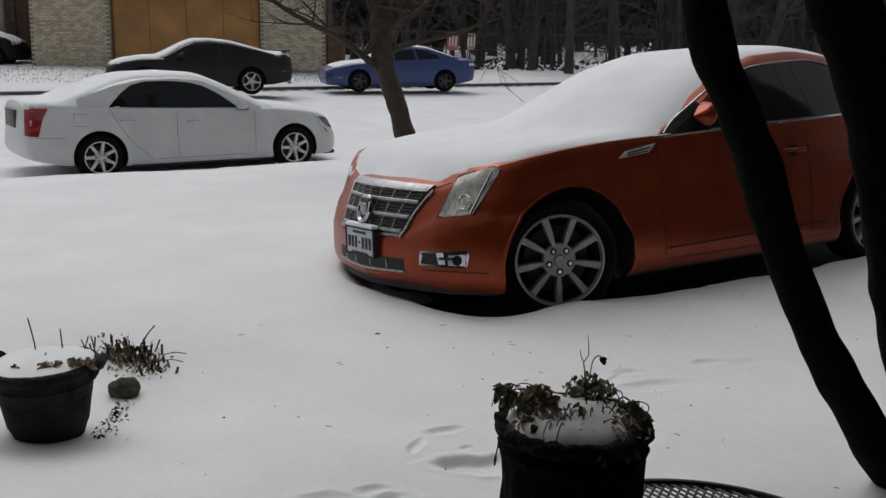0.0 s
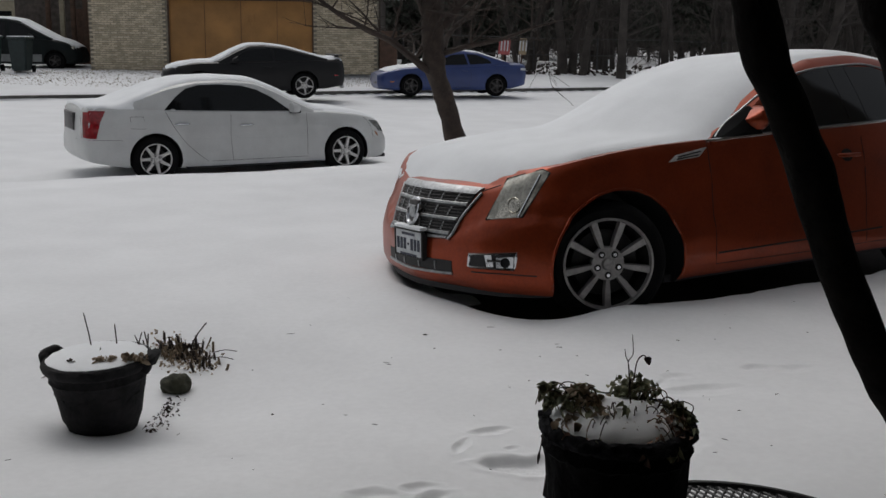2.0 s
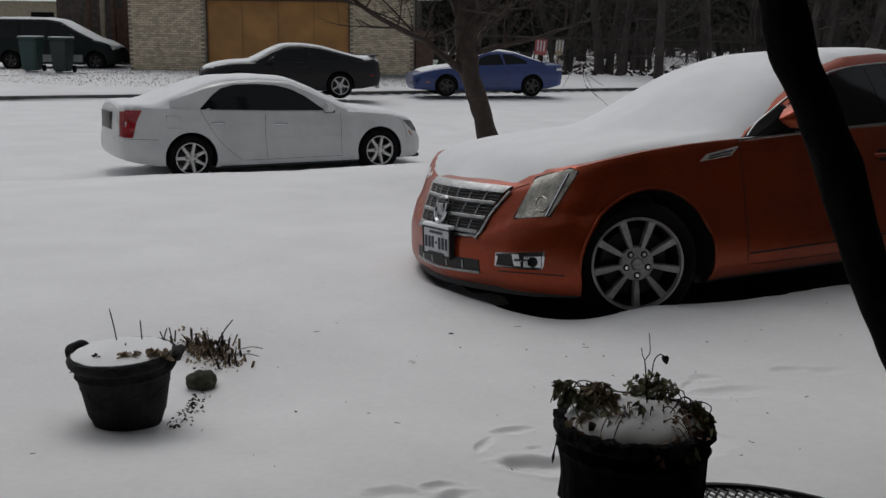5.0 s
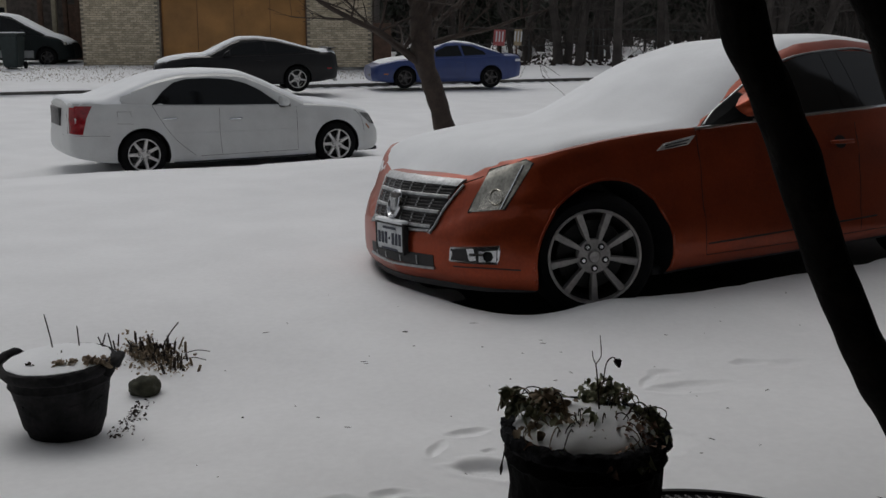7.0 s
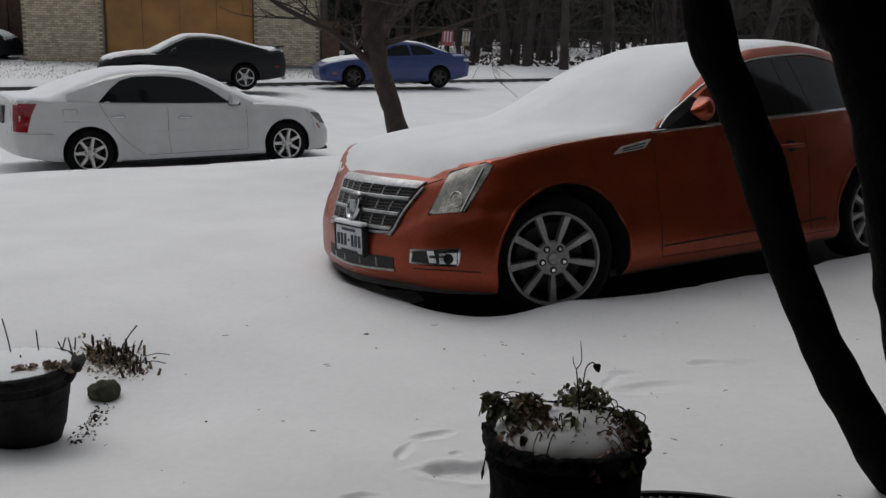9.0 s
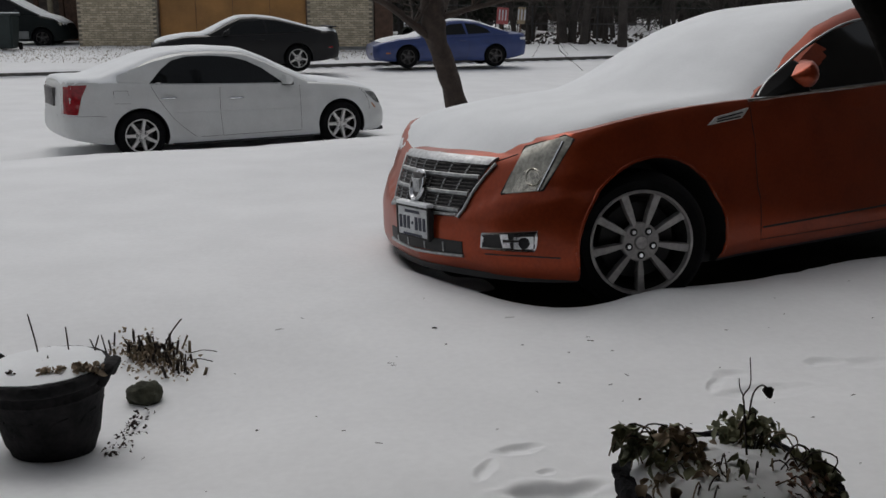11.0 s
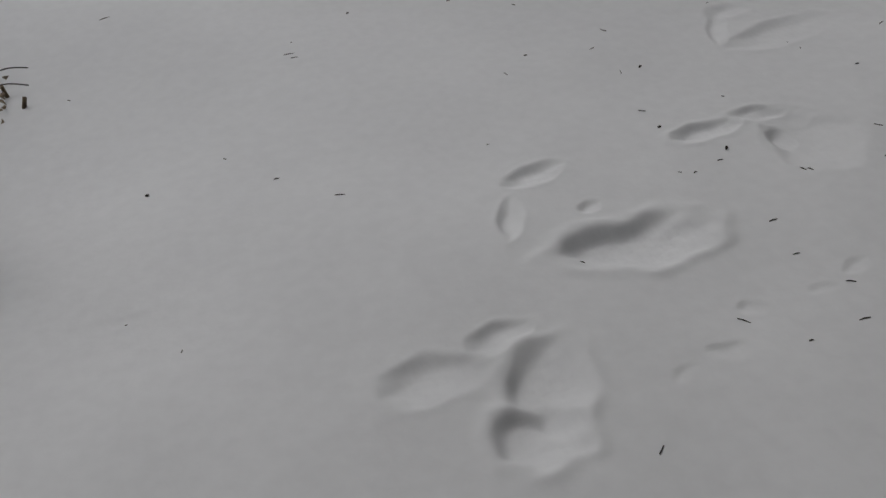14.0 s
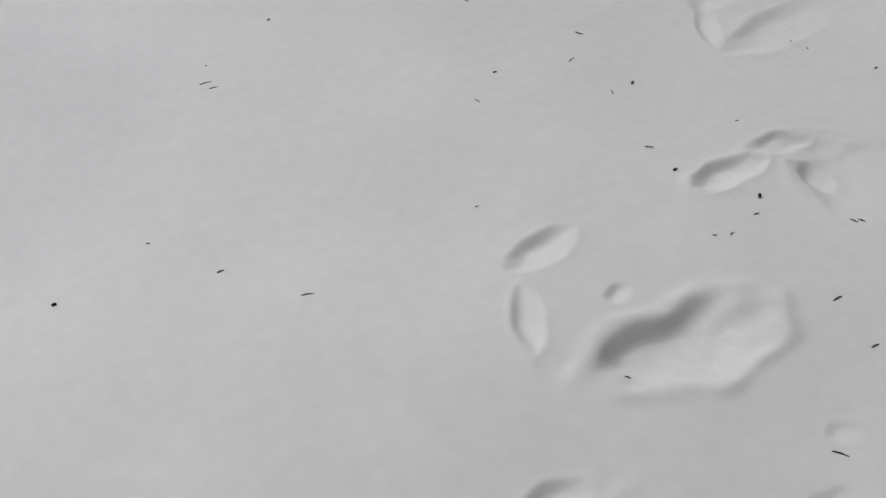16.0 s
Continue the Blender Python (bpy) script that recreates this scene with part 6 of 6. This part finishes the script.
# waste bins
for x, m_, lab in ((-12.75, BIN, "green wheeled waste bin with a snowy lid"), (-11.75, BINDARK, "dark green wheeled waste bin with a snowy lid")):
    b = thing("waste_bin", pose(x, 34.3, float(ground_z(x, 34.3)) - 0.02), lab, "bin", "bins by the street")
    bm = bmesh.new()
    r = bmesh.ops.create_cube(bm, size=1)
    for v in bm.verts:
        k = 1.0 if v.co.z > 0 else 0.80
        v.co = Vector((v.co.x * 0.58 * k, v.co.y * 0.72 * k, v.co.z * 1.0 + 0.56))
    bmesh.ops.bevel(bm, geom=bm.edges[:], offset=0.04, segments=2, affect="EDGES")
    part("body", bm, m_, b)
    part("lid", boxed((0, 0, 1.10), (0.64, 0.80, 0.08), None, 0.03), m_, b)
    part("snow", boxed((0, 0, 1.145), (0.60, 0.72, 0.04), None, 0.018), SNOW_CAR, b)
    for sx in (-0.28, 0.28):
        bm = bmesh.new()
        bmesh.ops.create_cone(bm, cap_ends=True, segments=16, radius1=0.12, radius2=0.12, depth=0.06)
        bmesh.ops.transform(bm, matrix=pose(sx, 0.28, 0.12, 0, 90, 0), verts=bm.verts)
        part("wheel", bm, RUBBER, b)

# fence, signs and woods
fence = thing("chain_link_fence", pose(0, 0, 0), "grey chain-link fence along the far yard", "fence")
for k in range(14):
    x = 0.5 + k * 2.6
    y = 41 + 0.12 * x
    bm = bmesh.new()
    z = float(ground_z(x, y))
    tube(bm, [(x, y, z - 0.1), (x, y, z + 1.35)], [0.035, 0.035], 8)
    part("post", bm, FENCE, fence)
for zz in (1.3, 0.65):
    bm = bmesh.new()
    tube(bm, [(0.5 + k * 2.6, 41 + 0.12 * (0.5 + k * 2.6), float(ground_z(0.5 + k * 2.6, 41 + 0.12 * (0.5 + k * 2.6))) + zz) for k in range(14)], [0.022] * 14, 6)
    part("rail", bm, FENCE, fence)
for x, m_, lab in ((4.25, SIGNRED, "faded red sign panel by the fence"), (4.95, SIGNTAN, "small tan sign panel by the fence")):
    y = 39.5
    z = float(ground_z(x, y))
    s = thing("sign", pose(x, y, z, 0, 4, 10), lab, "sign")
    part("panel", boxed((0, 0, 1.05), (0.45 if m_ is SIGNRED else 0.3, 0.04, 0.60), None, 0.02), m_, s)
    part("post", boxed((0, 0.05, 0.5), (0.05, 0.05, 1.1)), BROWNTRIM, s)
    for k in range(3):
        part("text_bar", boxed((-0.12 + 0.12 * k, -0.024, 1.08), (0.05, 0.006, 0.38)), PLATE, s)

rng = random.Random(31)
for k in range(64):
    x = rng.uniform(1.5, 34) if k < 34 else rng.uniform(5.0, 20)
    y = rng.uniform(37.5, 52) + 0.10 * x if k < 34 else rng.uniform(37.8, 43) + 0.10 * x
    z = float(ground_z(x, y))
    r = rng.uniform(0.07, 0.24)
    t = thing("tree", pose(x, y, z), "bare dark woodland tree", "tree", "woodland trees")
    lean = Vector((rng.gauss(0, 0.10), rng.gauss(0, 0.1), 1))
    p = [Vector((0, 0, -0.2)), lean * 1.2, lean * 2.4 + Vector((rng.gauss(0, 0.1), 0, 0)), lean * 4.5, lean * 8 + Vector((rng.gauss(0, 0.3), 0, 0))]
    part("trunk", trunk_line("", p, [r * 1.25, r, r * 0.92, r * 0.8, r * 0.45], "", sides=9, rough=0.2), TWIGBARK, t)
    bm = bmesh.new()
    for _ in range(9):
        b = lean * rng.uniform(0.8, 5.5)
        grow(bm, b, (rng.uniform(-1, 1), rng.uniform(-1, 1), rng.uniform(-0.1, 0.9)), rng.uniform(1.0, 2.4), r * 0.3, 1, rng)
    tagged(part("bough", bm, TWIGBARK, t), kind="stuff")
bm = bmesh.new()
for k in range(260):
    x = rng.uniform(-1, 60)
    y = rng.uniform(48, 78) + 0.1 * x
    r = rng.uniform(0.05, 0.22)
    lean = Vector((rng.gauss(0, 0.12), rng.gauss(0, 0.1), 1))
    b = Vector((x, y, 0.0))
    tube(bm, [b, b + lean * 2, b + lean * 5, b + lean * 10], [r, r * 0.9, r * 0.7, r * 0.3], 6, 0.2, False)
    for _ in range(8):
        h = b + lean * rng.uniform(0.3, 7)
        w = Vector((rng.uniform(-1, 1), rng.uniform(-0.5, 0.5), rng.uniform(-0.1, 0.9)))
        tube(bm, [h, h + w * 0.8, h + w * 1.9 + Vector((0, 0, 0.2))], [r * 0.28, r * 0.18, 0.008], 4, 0, False)
tagged(part("far_woods", bm, TWIGBARK), "dense bare winter woods behind the fence", "woods", kind="stuff")
bm = bmesh.new()
for k in range(420):
    x = rng.uniform(-6, 66)
    y = rng.uniform(72, 100) + 0.1 * x
    r = rng.uniform(0.08, 0.3)
    lean = Vector((rng.gauss(0, 0.12), rng.gauss(0, 0.1), 1))
    b = Vector((x, y, 0.0))
    tube(bm, [b, b + lean * 3, b + lean * 12], [r, r * 0.8, r * 0.3], 5, 0.2, False)
    for _ in range(9):
        h = b + lean * rng.uniform(0.3, 7)
        w = Vector((rng.uniform(-1, 1), rng.uniform(-0.5, 0.5), rng.uniform(-0.1, 0.9)))
        tube(bm, [h, h + w * 0.9, h + w * 2.4 + Vector((0, 0, 0.2))], [r * 0.28, r * 0.2, 0.012], 3, 0, False)
tagged(part("far_woods", bm, TWIGBARK), "further rows of bare winter woods", "woods", kind="stuff")
bm = bmesh.new()
cols = []
for k in range(160):
    x = -12 + k * 0.55
    y = 104 + 0.1 * x + 2.5 * noise.noise(Vector((x * 0.3, 0, 0)))
    top = 9 + 4 * noise.noise(Vector((x * 0.25, 3, 0))) + 2.5 * noise.noise(Vector((x * 1.1, 7, 0)))
    cols.append([bm.verts.new((x, y + 0.6 * noise.noise(Vector((x, z, 1))), z)) for z in (-0.5, 1.5, 3.5, 6, top)])
for c0, c1 in zip(cols, cols[1:]):
    for k in range(4):
        bm.faces.new((c0[k], c1[k], c1[k + 1], c0[k + 1]))
tagged(part("backdrop", bm, WOODMASS), "dark mass of distant winter woods", "woods", kind="structure")
bm = bmesh.new()
for k in range(5200):
    x = rng.uniform(-1, 44)
    y = 44 + 0.1 * x + rng.uniform(0, 22)
    b = Vector((x, y - (3.5 if k % 3 == 0 else 0), float(rng.uniform(0, 1.2)) + 0.1))
    w = Vector((rng.gauss(0, 0.6), rng.gauss(0, 0.4), rng.uniform(0.2, 1))) * rng.uniform(0.5, 2.2)
    tube(bm, [b, b + w * 0.6, b + w + Vector((rng.gauss(0, 0.1), 0, 0.1))], [0.014, 0.010, 0.005], 3, 0, False)
tagged(part("undergrowth", bm, TWIGBARK), "tangled bare brush and twigs in the woods", "brush", kind="stuff")


def evergreen(x, y, h, w, seed):
    rng = random.Random(seed)
    t = thing("evergreen", pose(x, y, float(ground_z(x, y))), "dark evergreen shrub-like tree in the woods", "tree", "evergreens in the woods")
    bm = bmesh.new()
    tube(bm, [(0, 0, -0.1), (0, 0, h * 0.9)], [0.12, 0.03], 7)
    part("trunk", bm, TWIGBARK, t)
    bm = bmesh.new()
    for k in range(1500):
        z = rng.uniform(0.15, 1) * h
        a, q = rng.uniform(0, 6.3), w * (1.05 - z / h) ** 0.7 * rng.uniform(0.35, 1.05)
        p = Vector((q * math.cos(a), q * math.sin(a), z + 0.3 * noise.noise(Vector((a * 2, z, seed)))))
        leaf(bm, p, (math.cos(a), math.sin(a), rng.uniform(-0.7, 0.3)), rng.uniform(0.12, 0.34), rng, 0.3)
    part("crown", bm, EVERGREEN, t)


for k, (x, y, h, w) in enumerate([(3.3, 46, 5.0, 1.9), (5.2, 49, 6, 2.3), (0.6, 48, 5, 1.8), (9.5, 53, 6.5, 2.4), (14, 51, 6, 2.2), (19, 50, 7, 2.6), (23, 48, 6, 2.2), (7, 56, 7, 2.6), (12, 58, 8, 2.8), (27, 52, 7, 2.5)]):
    evergreen(x, y, h, w, k)
# low evergreen beside the far house
rng = random.Random(77)
sh = thing("shrub", pose(1.1, 37.6, float(ground_z(1.1, 37.6))), "small dark spiky shrub beside the brick house", "shrub")
bm = bmesh.new()
for k in range(160):
    a = rng.uniform(0, 6.3)
    leaf(bm, (0.15 * math.cos(a), 0.15 * math.sin(a), rng.uniform(0.1, 0.5)), (math.cos(a), math.sin(a), rng.uniform(0.1, 1.2)), rng.uniform(0.3, 0.6), rng, 0.3)
part("leaves", bm, EVERGREEN, sh)

# ---------------------------------------------------------------- unseen house and porch masses, added to block sky light
bh = part("unseen_house_wall", boxed((2.0, -3.6, 1.6), (22, 4.2, 3.6)), PLASTER)
tagged(bh, "unseen plain plaster wall blocking sky light from behind", "wall", kind="structure")
# Roof depth and height are set by how far its shade reaches.
pr = part("unseen_porch_roof", boxed((2.0, 0.65, 2.36), (22, 4.4, 0.18), None, 0.02), PLASTER)
tagged(pr, "unseen porch roof sized to shade the near ground", "roof", kind="structure")

# Made-up wall out of view; keeps sky light off the left ground.
lw = part("sky_block_left", boxed((-8.6, 0.2, 1.4), (8.0, 6.0, 2.6)), PLASTER)
tagged(lw, "unseen plain wall added to shade the left foreground", "wall", kind="structure")
# Made-up tall block out of view; darkens the sedan's doors and right foreground.
wing = part("sky_block_right", boxed((9.0, 1.5, 3.1), (8.6, 10.2, 6.4)), PLASTER)
tagged(wing, "unseen tall plain wall added to shade the car's side", "wall", kind="structure")

# dead leaves and brush along the far fence
rng = random.Random(63)
bm = bmesh.new()
for k in range(1500):
    x = rng.uniform(4, 26)
    y = rng.uniform(39.0, 46) + 0.1 * x
    p = (x, y, float(ground_z(x, y)) + 0.02)
    leaf(bm, p, (rng.uniform(-1, 1), rng.uniform(-1, 1), rng.uniform(0, 0.8)), rng.uniform(0.06, 0.22), rng, 0.3)
tagged(part("brush_litter", bm, STEM), "dead leaves and low brush on far snow", "litter", kind="stuff")

# dead grass showing through the snow of the far yard
rng = random.Random(91)
bm = bmesh.new()
for k in range(4200):
    x = rng.uniform(-16, 3)
    y = rng.uniform(30.2, 35.8)
    if SN[0] * x + SN[1] * y < 30.0:
        continue
    b = Vector((x, y, float(ground_z(x, y)) - 0.01))
    w = Vector((rng.gauss(0, 0.03), rng.gauss(0, 0.03), rng.uniform(0.02, 0.06)))
    q = Vector((rng.uniform(0.008, 0.02), 0, 0))
    vs = [bm.verts.new(p) for p in (b - q, b + q, b + w)]
    bm.faces.new(vs)
tagged(part("grass", bm, STRAW, smooth=0), "sparse dead grass blades through the yard snow", "grass", kind="stuff")

# ---------------------------------------------------------------- brickwork of the far house
rng = random.Random(41)
for w, (x0, x1) in ((walls[0], (-10.05, -7.43)), (walls[1], (-2.52, -0.32))):
    bm = bmesh.new()
    for r in range(35):
        off = 0.105 if r % 2 else 0.0
        for k in range(int((x1 - x0) / 0.205)):
            x = x0 + 0.105 + off + k * 0.205
            if x > x1 - 0.09:
                continue
            z, d = HB + 0.045 + r * 0.0735, HY - 0.004 + rng.uniform(-0.012, 0.010)
            vs = [bm.verts.new(p) for p in ((x - 0.097, HY + 0.012, z - 0.031), (x + 0.097, HY + 0.012, z - 0.031), (x + 0.097, HY + 0.012, z + 0.031), (x - 0.097, HY + 0.012, z + 0.031),
                                            (x - 0.095, d, z - 0.029), (x + 0.095, d, z - 0.029), (x + 0.095, d, z + 0.029), (x - 0.095, d, z + 0.029))]
            for q in ((4, 5, 6, 7), (0, 1, 5, 4), (1, 2, 6, 5), (2, 3, 7, 6), (3, 0, 4, 7)):
                bm.faces.new([vs[i] for i in q])
    tagged(part("bricks", bm, BRICK, w, smooth=0), "pale mottled bricks", kind="stuff")
